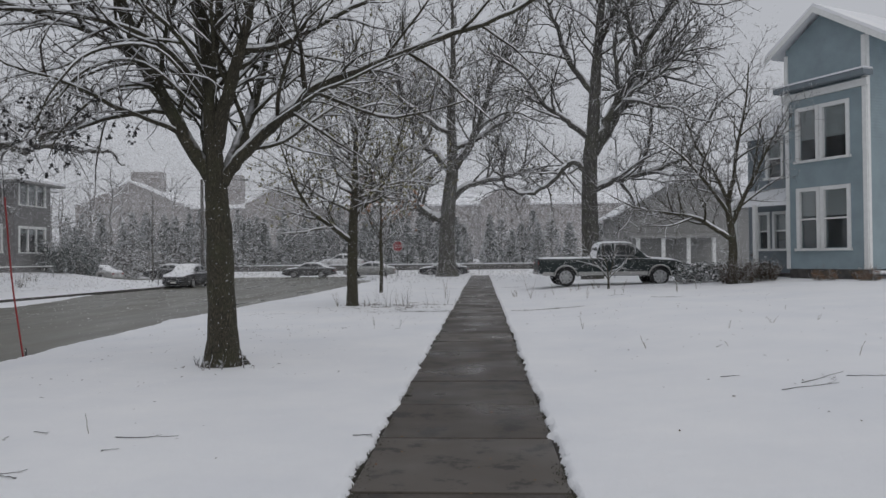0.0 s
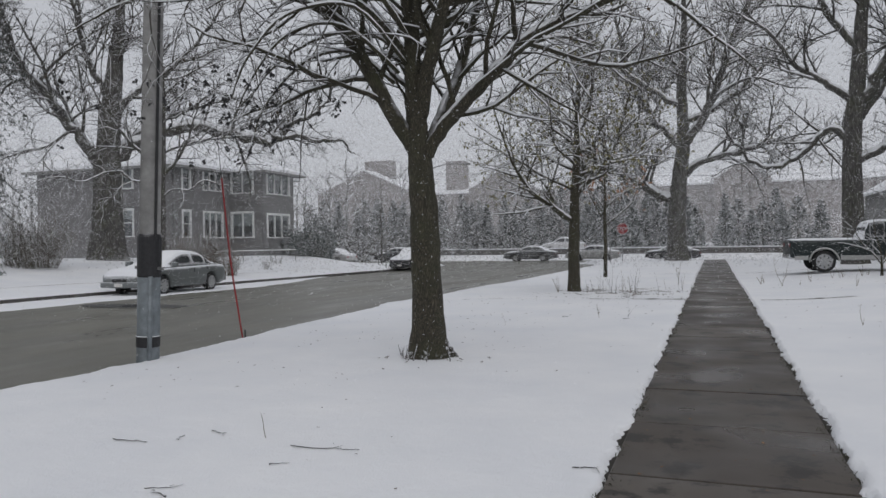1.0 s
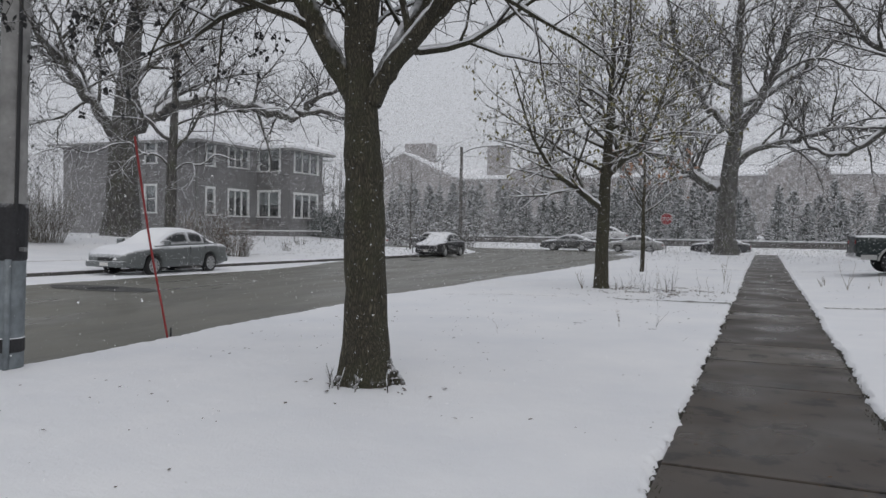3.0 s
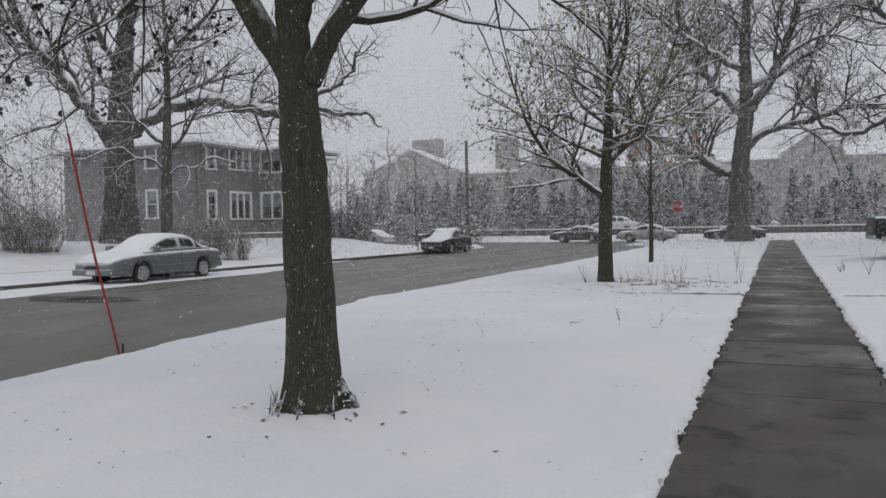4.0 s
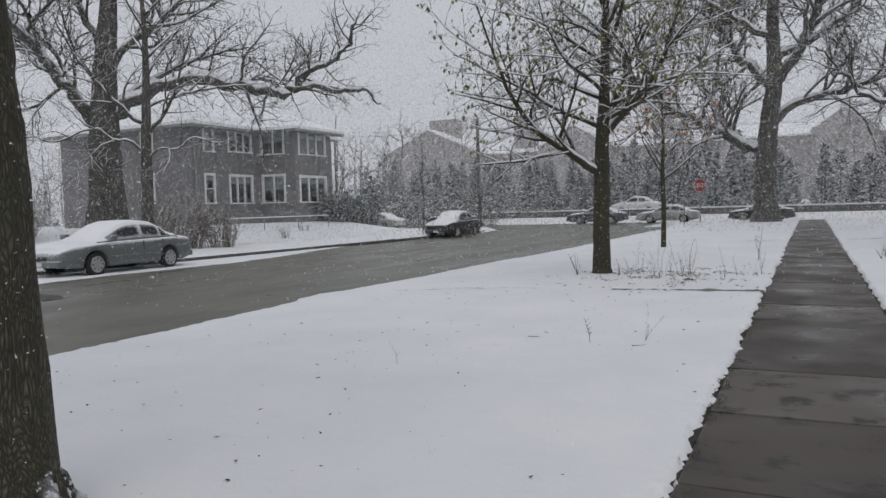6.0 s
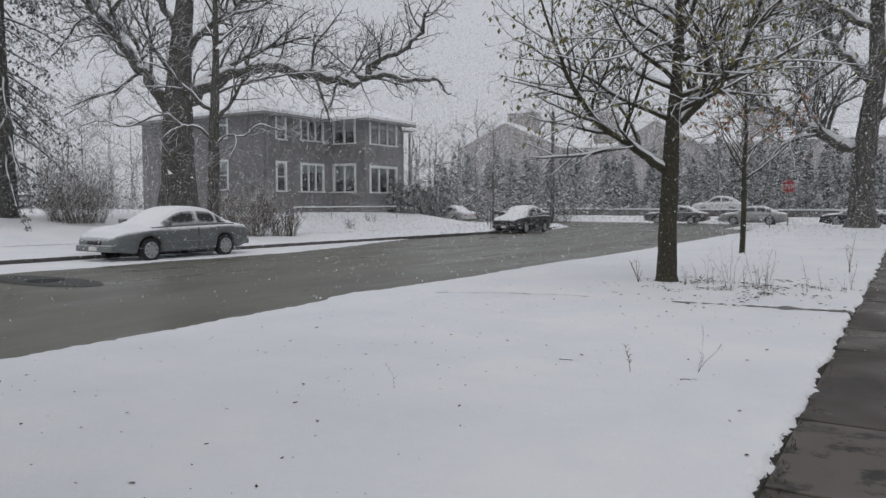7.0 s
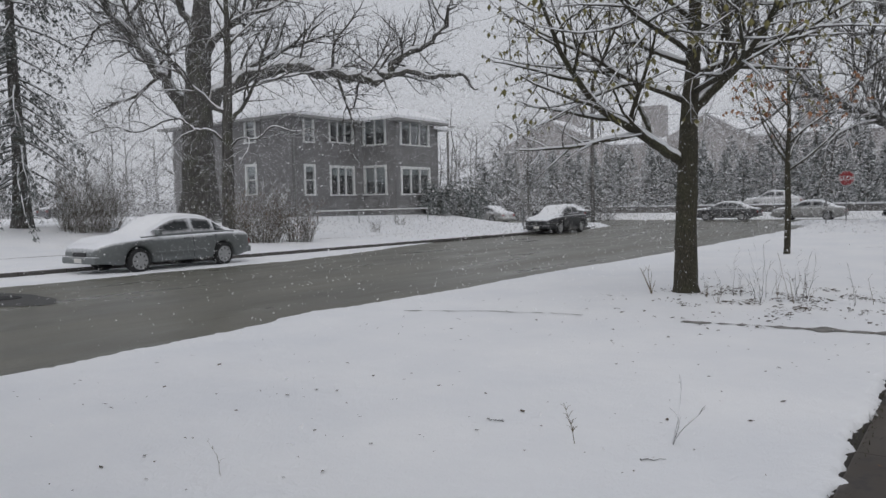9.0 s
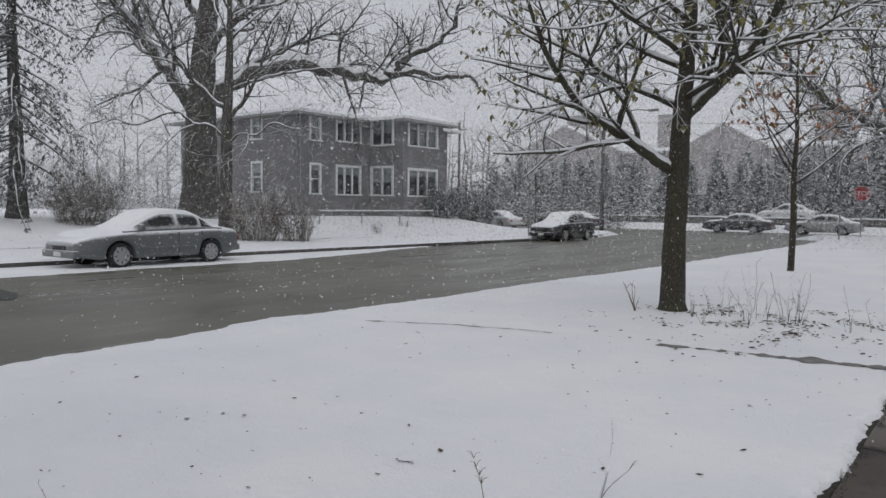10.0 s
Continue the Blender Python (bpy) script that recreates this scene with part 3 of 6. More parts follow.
# the younger tree further on
make_tree(23, (-3.235, 21.36, 0.0), [(0, 0, -0.15), (0, 0, 1.0), (0.03, 0, 2.0), (0.06, 0, 2.85), (0.12, 0, 3.7), (0.15, 0, 4.8), (0.2, 0, 6.2), (0.2, 0, 8.4)], 0.165, 0.015, [
    ([(-0.02, 0, 1.98), (-0.3, 0, 2.15), (-0.7, -0.05, 2.42), (-1.35, -0.1, 2.85), (-1.8, -0.1, 3.5), (-2.08, -0.1, 4.15), (-2.45, -0.1, 5.2)], 0.08, 0.012, 1),
    ([(0.1, 0, 2.75), (0.4, 0, 3.05), (0.82, -0.1, 3.5), (1.26, -0.2, 4.2), (1.55, -0.2, 5.1), (1.9, -0.2, 6.2)], 0.085, 0.012, 1),
], dict(curl=0.6, kink=0.12, seg=[0.4, 0.25, 0.18, 0.14], dens=[1.4, 3.9, 4.8, 3.8], ratio=0.55, cap=[9, 2.5, 1.3, 0.6], thick=1.25, up=[0.02, 0.05, 0.05, 0.0], lift=0.2, tip=0.0035),
    "young tree with fine snow-lined twigs and a few withered leaves", leaf=(M_LEAFG, 2300, 0.09, 2.4), flare=1.35, right=(0.8, 0.6), snow_min=0.006,
    auto=[(0.40, 100, 0.35, 3.4, 0.05), (0.44, 200, 0.3, 3.6, 0.05), (0.47, 320, 0.35, 3.4, 0.045), (0.50, 20, 0.4, 3.5, 0.045), (0.53, 160, 0.4, 3.5, 0.045), (0.56, 260, 0.45, 3.4, 0.045),
          (0.6, 60, 0.5, 3.2, 0.04), (0.63, 220, 0.6, 3.1, 0.04), (0.67, 340, 0.6, 3.1, 0.04), (0.7, 130, 0.7, 2.9, 0.035), (0.75, 280, 0.8, 2.6, 0.03), (0.8, 30, 1.0, 2.3, 0.03)])

# the sapling with orange leaves
make_tree(31, (-3.5, 29.7, 0.0), [(0, 0, -0.1), (0.02, 0, 1.2), (0, 0, 2.2), (0.03, 0, 3.2), (0, 0, 4.3), (0, 0, 5.4)], 0.075, 0.012, [], dict(dens=[1.5, 2.0, 2.6], ratio=0.45, cap=[3, 0.9, 0.45], levels=2, up=[0.15, 0.05, 0.0], tip=0.004),
    "slender sapling with orange-brown leaves, snow on twigs", leaf=(M_LEAFO, 520, 0.10, 2.6), flare=1.2,
    auto=[(0.38, 0, 0.9, 2.3, 0.028), (0.4, 190, 0.8, 2.3, 0.028), (0.43, 90, 0.9, 2.0, 0.025), (0.46, 270, 0.9, 2.1, 0.025), (0.5, 140, 1.0, 2.0, 0.024), (0.53, 330, 1.0, 2.0, 0.024),
          (0.57, 30, 1.0, 1.8, 0.022), (0.61, 220, 1.1, 1.7, 0.022), (0.66, 110, 1.3, 1.5, 0.02), (0.7, 300, 1.3, 1.4, 0.02), (0.75, 180, 1.5, 1.2, 0.018)])

BIG = dict(jit=0.5, seg=[0.9, 0.5, 0.36, 0.28], dens=[0.6, 2.3, 3.2, 3.2], cap=[20, 6.5, 3.6, 1.7], ratio=0.48, curl=0.34, kink=0.17, tip=0.011, thick=1.15, up=[0.03, 0.03, 0.02, 0.0], lift=0.2)
# the big old tree at the end of the verge
make_tree(41, (-1.92, 54.6, 0.0), [(0, 0, -0.3), (0, 0, 3), (0.2, 0, 5.8), (0.5, 0, 8.4), (0.4, 0, 12), (0.6, 0, 16), (0.6, 0, 21)], 0.62, 0.08, [
    ([(-0.3, 0, 4.2), (-1.2, 0, 4.6), (-2.3, 0, 5.4), (-4.4, 0, 6.5), (-6.4, 0, 8.0), (-8.2, 0, 9.9), (-9.5, 0, 12.5)], 0.32, 0.06, 1),
    ([(0.4, 0, 5.6), (1.7, 0, 6.9), (4.0, -0.3, 7.3), (6.4, -0.4, 7.9), (8.8, -0.5, 7.6), (10.5, -0.5, 8.4)], 0.24, 0.04, 1),
    ([(0.5, 0, 7.8), (-1.2, 0.5, 9.6), (-2.6, 0.6, 12), (-3.6, 0.8, 15), (-4.6, 1, 19)], 0.3, 0.05, 1),
    ([(0.5, 0, 8.0), (2.2, -0.5, 10.5), (3.2, -1, 13.2), (4.6, -1.2, 16.5), (5.6, -1, 19.5)], 0.3, 0.05, 1),
    ([(0.5, 0, 9.5), (3.6, 1, 11.2), (6.0, 2, 13.6), (8.0, 2.5, 15)], 0.2, 0.04, 1),
    ([(0.4, 0, 10.5), (-2.4, -1, 12.5), (-5.0, -2, 14.5), (-7.6, -3, 17)], 0.2, 0.04, 1),
], BIG, "huge old bare tree with thick snow-lined limbs", M_BARK2, leaf=(M_LEAFG, 1800, 0.16, 6), flare=1.5, snow_min=0.04)

# the big tree behind the pickup
make_tree(43, (6.45, 38.2, 0.2), [(0, 0, -0.3), (-0.1, 0, 2.5), (-0.1, 0, 5.5), (0.15, 0, 8.5), (0.35, 0, 11.5), (0.7, 0, 15.5), (0.8, 0, 20)], 0.47, 0.06, [
    ([(0.3, 0, 7.2), (1.0, 0, 8.5), (1.85, -0.2, 10.2), (3.3, -0.4, 12.9), (5.0, -0.6, 15.4), (6.2, -0.6, 18)], 0.28, 0.05, 1),
    ([(0.2, 0, 6.6), (1.4, 0.5, 8.4), (2.6, 1, 10.4), (4.2, 1.4, 12.2), (6.2, 1.8, 14)], 0.2, 0.04, 1),
    ([(0.1, 0, 4.7), (1.0, 0, 5.1), (2.1, 0, 5.4), (4.5, -0.2, 6.2), (6.2, -0.3, 8.6), (7.8, -0.3, 10.2)], 0.19, 0.035, 1),
    ([(-0.3, 0, 5.7), (-0.9, 0, 6.15), (-1.5, 0, 5.8), (-2.5, 0, 4.85), (-3.9, 0, 4.6), (-5.0, 0, 5.8), (-5.8, 0, 6.8)], 0.16, 0.03, 1),
    ([(0, 0, 7.4), (-1.2, 0, 8.3), (-2.2, 0, 9.0), (-3.6, -0.2, 10.8), (-5.4, -0.5, 12)], 0.17, 0.03, 1),
    ([(0.2, 0, 9.6), (-1.0, 0.4, 11.6), (-1.8, 0.8, 14), (-2.8, 1, 17)], 0.18, 0.04, 1),
    ([(0.4, 0, 12), (1.4, -1, 14.5), (2.2, -1.5, 18)], 0.14, 0.03, 1),
], BIG, "tall bare oak with crooked snow-lined limbs behind the pickup", M_BARK2, flare=1.4, snow_min=0.035)

# trees in front of the grey house
make_tree(47, (-31.2, 33.0, 0.45), [(0, 0, -0.3), (0, 0, 2.0), (0.05, 0, 5), (0.2, 0, 8), (0.5, 0, 11), (0.8, 0, 14), (0.9, 0, 18)], 0.86, 0.07, [
    ([(-0.3, 0, 5.4), (-1.2, 0, 7.1), (-2.4, 0, 8.7), (-4.1, 0, 11), (-5.4, 0, 13.5), (-6.2, 0, 16)], 0.33, 0.06, 1),
    ([(0.4, 0, 5.9), (1.6, 0, 7.0), (3.4, 0, 7.75), (5.6, 0, 7.75), (7.2, 0, 7.4), (8.6, 0, 7.1), (9.6, 0, 7.5), (10.2, 0, 8.3), (11.3, 0, 8.7), (12.2, 0, 9.6), (12.8, 0, 11)], 0.34, 0.06, 0.5),
    ([(9.3, 0, 7.35), (10.4, 0, 7.55), (11.6, 0, 7.3), (12.8, 0, 7.35), (13.3, 0, 7.2), (13.9, 0, 6.6)], 0.17, 0.04, 0.4),
    ([(0.3, 0, 8.2), (1.6, -0.3, 9.6), (3.3, -0.5, 10.8), (5.2, -0.6, 13), (6.4, -0.6, 15)], 0.2, 0.04, 1),
    ([(0.3, 0, 9.0), (-0.8, 0.5, 11.2), (-1.6, 0.8, 14), (-2.2, 1, 17)], 0.2, 0.05, 1),
    ([(0.1, 0, 6.4), (2.4, 1.5, 8.2), (4.8, 2, 9.4), (7.4, 2.2, 10)], 0.16, 0.03, 1),
], BIG, "massive old oak with one long crooked snow-lined limb", M_BARK2, flare=1.5, right=(0.79, 0.61), snow_min=0.035)
make_tree(53, (-24.8, 29.7, 0.2), [(0, 0, -0.2), (0.05, 0, 2), (0.1, 0, 4.3), (0.2, 0, 6.5), (0.25, 0, 9), (0.1, 0, 13)], 0.27, 0.04, [
    ([(0.1, 0, 4.6), (0.8, 0, 5.4), (1.4, 0, 6.6), (2.0, 0, 8.6)], 0.1, 0.02, 1),
    ([(0, 0, 3.9), (-0.5, -0.3, 4.35), (-1.2, -0.2, 4.45), (-1.7, -0.4, 4.85), (-2.6, -0.2, 4.7), (-3.3, -0.7, 4.3), (-4.2, -0.6, 4.55), (-5.0, -0.6, 4.4), (-5.7, -1.0, 4.0), (-6.6, -0.9, 4.3)], 0.055, 0.008, 1.2),
    ([(0.1, 0, 5.0), (-1.0, -0.4, 6.0), (-2.2, -0.6, 7.6), (-3.2, -0.8, 9.6)], 0.1, 0.02, 1),
    ([(0.1, 0, 3.6), (0.7, -0.3, 4.05), (1.4, -0.4, 4.0), (2.1, -0.7, 4.45), (3.0, -0.8, 4.2), (3.7, -0.9, 4.3), (4.6, -1, 3.8)], 0.045, 0.008, 1.2),
    ([(0.15, 0, 5.8), (1.6, 0.4, 6.4), (3.4, 0.8, 6.8), (5.0, 1, 7.0)], 0.07, 0.012, 0.9),
], dict(BIG, tip=0.008, cap=[9, 3.6, 1.9, 0.9], dens=[0.8, 2.4, 3.0, 2.8]), "bare tree with dark twigs by the far kerb", M_BARK2, flare=1.3, right=(0.79, 0.61), snow_min=0.02)

# the crab apple before the blue house
make_tree(59, (9.75, 26.6, 0.42), [(0, 0, -0.15), (0.05, 0, 0.9), (0.02, 0, 1.8), (-0.1, 0, 2.8), (0.1, 0, 3.8)], 0.17, 0.06, [
    ([(0, 0, 1.6), (-0.6, 0, 2.0), (-1.3, 0, 2.4), (-2.4, 0, 2.6), (-3.4, 0, 2.8), (-4.4, 0, 3.3)], 0.09, 0.015, 1),
    ([(0.05, 0, 2.2), (0.5, 0, 3.2), (1.0, 0, 4.2), (1.5, 0, 5.2), (2.0, 0, 6.0)], 0.09, 0.015, 1),
    ([(-0.05, 0, 2.9), (-0.5, 0.2, 4.0), (-1.2, 0.3, 5.2), (-1.6, 0.4, 6.6)], 0.08, 0.015, 1),
    ([(0.1, 0, 3.6), (0.2, -0.2, 5.0), (0.5, -0.3, 6.6), (0.6, -0.3, 8.0)], 0.07, 0.012, 1),
    ([(0, 0, 2.4), (-1.0, -0.5, 3.6), (-2.0, -0.8, 4.6), (-3.2, -1, 5.4)], 0.07, 0.012, 1),
    ([(0.1, 0, 2.6), (1.2, 0.3, 3.4), (2.0, 0.4, 3.9)], 0.05, 0.01, 1),
], dict(dens=[1.2, 3.6, 5.0, 4.0], ratio=0.55, cap=[9, 2.6, 1.3, 0.6], tip=0.006), "crooked bare crab apple tree before the blue house", flare=1.3, snow_min=0.02)

# the bare young tree on the far verge
make_tree(61, (-23.0, 51.4, ground_z(-23.0, 51.4) - 0.05), [(0, 0, -0.1), (0.03, 0, 1.8), (0, 0, 3.4), (0.05, 0, 5.0), (0, 0, 6.6)], 0.07, 0.012, [], dict(dens=[1.5, 2.6, 3.0], ratio=0.5, cap=[3, 1.1, 0.5], levels=2, up=[0.2, 0.08, 0.0], tip=0.006),
    "slim bare young tree on the far verge, twigs white with snow", M_BARK2, flare=1.2, snow_min=0.007,
    auto=[(0.34 + 0.05 * i, 137 * i, 1.1 + 0.05 * i, 2.3 - 0.13 * i, 0.03 - 0.001 * i) for i in range(11)])

# ---- houses ----
def minus_holes(a0, a1, z0, z1, holes):
    """The cells of a wall's rectangle that no opening takes."""
    xs = sorted({a0, a1, *[h[0] for h in holes], *[h[1] for h in holes]})
    zs = sorted({z0, z1, *[h[2] for h in holes], *[h[3] for h in holes]})
    for i in range(len(xs) - 1):
        for j in range(len(zs) - 1):
            cx, cz = (xs[i] + xs[i + 1]) / 2, (zs[j] + zs[j + 1]) / 2
            if not any(h[0] < cx < h[1] and h[2] < cz < h[3] for h in holes):
                yield xs[i], xs[i + 1], zs[j], zs[j + 1]


def wall(parent, p0, p1, z0, z1, holes, mat, course=0.15, peak=None, lip=0.018):
    """A board-clad wall from p0 to p1, outside to the right of that way, with openings through it. peak: the height of a gable on it."""
    d = Vector((p1[0] - p0[0], p1[1] - p0[1], 0))
    W = d.length
    d.normalize()
    n = Vector((d.y, -d.x, 0))
    o = Vector((p0[0], p0[1], 0))
    bm = bmesh.new()
    M = Matrix(((d.x, n.x, 0, o.x), (d.y, n.y, 0, o.y), (0, 0, 1, 0), (0, 0, 0, 1)))
    for a, b, c, e in minus_holes(0, W, z0, z1, holes):
        add_box(bm, a, b, -0.2, 0, c, e, 0, M)
    V, F = [], []
    z = z0
    top = peak or z1
    while z < top - 0.01:
        zt = min(z + course, top)
        spans = [(0.0, W)]
        if z >= z1 - 0.001:
            k = (z - z1) / (top - z1)
            spans = [(W / 2 * k, W - W / 2 * k)]
        for h in holes:
            if h[2] < zt - 0.01 and h[3] > z + 0.01:
                nxt = []
                for a, b in spans:
                    if h[1] <= a or h[0] >= b:
                        nxt.append((a, b))
                    else:
                        if h[0] > a:
                            nxt.append((a, h[0]))
                        if h[1] < b:
                            nxt.append((h[1], b))
                spans = nxt
        for a, b in spans:
            a2, b2 = a, b
            if z >= z1 - 0.001:
                k2 = (zt - z1) / (top - z1)
                a2, b2 = W / 2 * k2, W - W / 2 * k2
            i = len(V)
            V += [M @ Vector(q) for q in ((a, lip, z), (b, lip, z), (b2, 0.004, zt), (a2, 0.004, zt), (a, 0.004, z), (b, 0.004, z))]
            F += [(i, i + 1, i + 2, i + 3), (i + 4, i + 5, i + 1, i)]
        z = zt
    me = bpy.data.meshes.new("wall")
    base = [tuple(v.co) for v in bm.verts]
    bm.verts.index_update()
    fs = [tuple(v.index for v in f.verts) for f in bm.faces]
    bm.free()
    if peak:
        i = len(base)
        for yy in (0.0, -0.2):
            base += [tuple(M @ Vector(q)) for q in ((0, yy, z1), (W, yy, z1), (W / 2, yy, peak))]
        fs += [(i, i + 1, i + 2), (i + 3, i + 5, i + 4), (i, i + 2, i + 5, i + 3), (i + 1, i + 4, i + 5, i + 2)]
    k = len(base)
    me.from_pydata(base + [tuple(v) for v in V], [], fs + [tuple(q + k for q in f) for f in F])
    bm = bmesh.new()
    bm.from_mesh(me)
    bmesh.ops.remove_doubles(bm, verts=bm.verts, dist=0.0005)
    bm.to_mesh(me)
    bm.free()
    me.materials.append(mat)
    ob = new("wall", me)
    ob.parent = parent
    return M


def window(parent, M, h, cols=1, rows=1, trim=0.11, curtain=0.0, frame_mat=None):
    """A framed window in the opening h of the wall whose frame is M."""
    a, b, c, e = h
    bm = bmesh.new()
    for q in ((a - trim, a + 0.03, c - 0.02, e + trim), (b - 0.03, b + trim, c - 0.02, e + trim), (a + 0.03, b - 0.03, e - 0.03, e + trim)):
        add_box(bm, q[0], q[1], -0.1, 0.05, q[2], q[3], 0.006, M)
    for i in range(1, cols):
        x = a + (b - a) * i / cols
        add_box(bm, x - 0.045, x + 0.045, -0.1, 0.035, c, e - 0.03, 0, M)
    for j in range(1, rows):
        z = c + (e - c) * j / rows
        add_box(bm, a + 0.03, b - 0.03, -0.09, 0.0, z - 0.03, z + 0.03, 0, M)
    win = part("window", bm, frame_mat or M_WHITE, parent)
    part("sill", box(a - trim - 0.05, b + trim + 0.05, -0.1, 0.11, c - 0.11, c - 0.02, 0.008, M), frame_mat or M_WHITE, win)
    for i in range(cols):
        x0, x1 = a + (b - a) * i / cols, a + (b - a) * (i + 1) / cols
        part("pane", box(x0 + 0.03, x1 - 0.03, -0.075, -0.065, c, e - 0.03, 0, M), M_GLASS, win)
    if curtain:
        part("curtain", box(a + 0.02, b - 0.02, -0.115, -0.105, c + (e - c) * (1 - curtain), e, 0, M), M_CURTAIN, win)
    return win


def slab_roof(parent, name, corners, mat, thick=0.16, label=""):
    """A roof plane as a slab under the given corners."""
    bm = bmesh.new()
    up = [bm.verts.new(c) for c in corners]
    dn = [bm.verts.new((c[0], c[1], c[2] - thick)) for c in corners]
    bm.faces.new(up)
    bm.faces.new(dn[::-1])
    for i in range(len(up)):
        j = (i + 1) % len(up)
        bm.faces.new((up[i], up[j], dn[j], dn[i]))
    return part(name, bm, mat, parent, label)


M_EAVE = plain("grey_eave_paint", (0.24, 0.24, 0.235), 0.6, 0, 0.12, 3)

ghouse = thing("house", pose(0, 0, 0), "two-storey grey shingled house with white windows and snowy roof", "house")
G0, GE = 0.3, 7.45
EX, PX, SY, PY, PN, NY, WX = -34.45, -31.5, 42.15, 48.65, 53.0, 57.4, -46.7
holes = [(7.93, 8.85, 5.68, 7.3), (7.93, 8.85, 2.3, 4.1)]
M = wall(ghouse, (WX, SY), (EX, SY), G0, GE, holes, M_GREY, 0.16)
for h in holes:
    window(ghouse, M, h, 1, 2, 0.12, 0.35)
holes = [(1.07, 1.83, 5.55, 7.08), (1.07, 1.83, 2.2, 3.97), (3.36, 5.5, 5.65, 7.15), (3.36, 5.5, 2.18, 3.95)]
M = wall(ghouse, (EX, SY), (EX, PY), G0, GE, holes, M_GREY, 0.16)
for h, c, cu in zip(holes, (1, 1, 3, 3), (0.3, 0.2, 0.25, 0.3)):
    window(ghouse, M, h, c, 2 if c == 1 else 1, 0.13, cu)
holes = [(0.2, 2.05, 5.55, 7.2), (0.2, 2.05, 2.18, 3.98)]
M = wall(ghouse, (EX, PY), (PX, PY), G0, GE, holes, M_GREY, 0.16)
for h in holes:
    window(ghouse, M, h, 2, 1, 0.13, 0.55)
holes = [(0.62, 3.6, 5.5, 7.13), (0.62, 3.6, 2.15, 3.83)]
M = wall(ghouse, (PX, PY), (PX, PN), G0, GE, holes, M_GREY, 0.16)
for h in holes:
    window(ghouse, M, h, 3, 1, 0.15, 0.35 if h[2] > 5 else 0.25)
wall(ghouse, (PX, PN), (EX, PN), G0, GE, [], M_GREY, 0.3)
wall(ghouse, (EX, PN), (EX, NY), G0, GE, [], M_GREY, 0.3)
wall(ghouse, (EX, NY), (WX, NY), G0, GE, [], M_GREY, 0.3)
wall(ghouse, (WX, NY), (WX, SY), G0, GE, [], M_GREY, 0.3)
RX = (EX + WX) / 2
o = 0.75
ez = GE + 0.05
sl = (11.35 - ez) / (EX - RX)
ev = ez - o * sl + 0.25
HR = 5.2
slab_roof(ghouse, "roof", [(EX + o, SY - o, ev), (EX + o, NY + o, ev), (RX, NY - HR, 11.6), (RX, SY + HR, 11.6)], M_SNOW, 0.2, "roof slope under an even layer of snow")
slab_roof(ghouse, "roof", [(WX - o, NY + o, ev), (WX - o, SY - o, ev), (RX, SY + HR, 11.6), (RX, NY - HR, 11.6)], M_SNOW, 0.2)
slab_roof(ghouse, "roof", [(WX - o, SY - o, ev), (EX + o, SY - o, ev), (RX, SY + HR, 11.6)], M_SNOW, 0.2)
slab_roof(ghouse, "roof", [(EX + o, NY + o, ev), (WX - o, NY + o, ev), (RX, NY - HR, 11.6)], M_SNOW, 0.2)
pz = ez - o * sl + 0.25
slab_roof(ghouse, "porch_roof", [(PX + o, PY - o, pz), (PX + o, PN + o, pz), (EX - 1.0, (PY + PN) / 2 + 0.4, pz + 1.75), (EX - 1.0, (PY + PN) / 2 - 0.4, pz + 1.75)], M_SNOW, 0.2)
slab_roof(ghouse, "porch_roof", [(EX + 0.2, PY - o, pz), (PX + o, PY - o, pz), (EX - 1.0, (PY + PN) / 2 - 0.4, pz + 1.75)], M_SNOW, 0.2)
slab_roof(ghouse, "porch_roof", [(PX + o, PN + o, pz), (EX + 0.2, PN + o, pz), (EX - 1.0, (PY + PN) / 2 + 0.4, pz + 1.75)], M_SNOW, 0.2)
bm = bmesh.new()
add_box(bm, PX - 0.05, PX + o + 0.02, PY - o - 0.02, PN + o, pz - 0.34, pz - 0.19)
add_box(bm, EX - 0.05, EX + o + 0.02, SY - o, PY - o, pz - 0.34, pz - 0.19)
add_box(bm, WX - o, EX - 0.05, SY - o - 0.02, SY + 0.05, pz - 0.34, pz - 0.19)
part("eave", bm, M_EAVE, ghouse)
part("downpipe", box(EX + 0.02, EX + 0.1, SY + 0.12, SY + 0.2, G0, GE), M_EAVE, ghouse)

blue = thing("house", pose(0, 0, 0), "blue clapboard house with white trim and snowy gable roof", "house")
P1, P2 = Vector((12.48, 28.3)), Vector((14.01, 25.5))
dv = (P2 - P1).normalized()
bv = Vector((-dv.y, dv.x))
BW = (P2 - P1).length
P3, P4 = P2 + bv * 9, P1 + bv * 9
B0, BE = 0.9, 9.25
holes = [(0.5, 1.28, 1.68, 3.82), (1.52, 2.5, 1.68, 3.82), (0.5, 1.28, 4.98, 6.85), (1.52, 2.5, 4.98, 6.85)]
M = wall(blue, P1, P2, B0, BE, holes, M_BLUE, 0.105, 10.3)
for i, h in enumerate(holes):
    window(blue, M, h, 1, 2 if i < 2 else 1, 0.11, 0.45 if i < 2 else 0.6)
bm = bmesh.new()
for a, b in ((-0.06, 0.09), (BW - 0.09, BW + 0.06)):
    add_box(bm, a, b, -0.02, 0.05, B0, BE - 0.2, 0.004, M)
part("corner_board", bm, M_WHITE, blue)
part("belt", box(-0.15, BW + 0.15, -0.02, 0.12, 7.28, 7.52, 0.01, M), M_WHITE, blue)
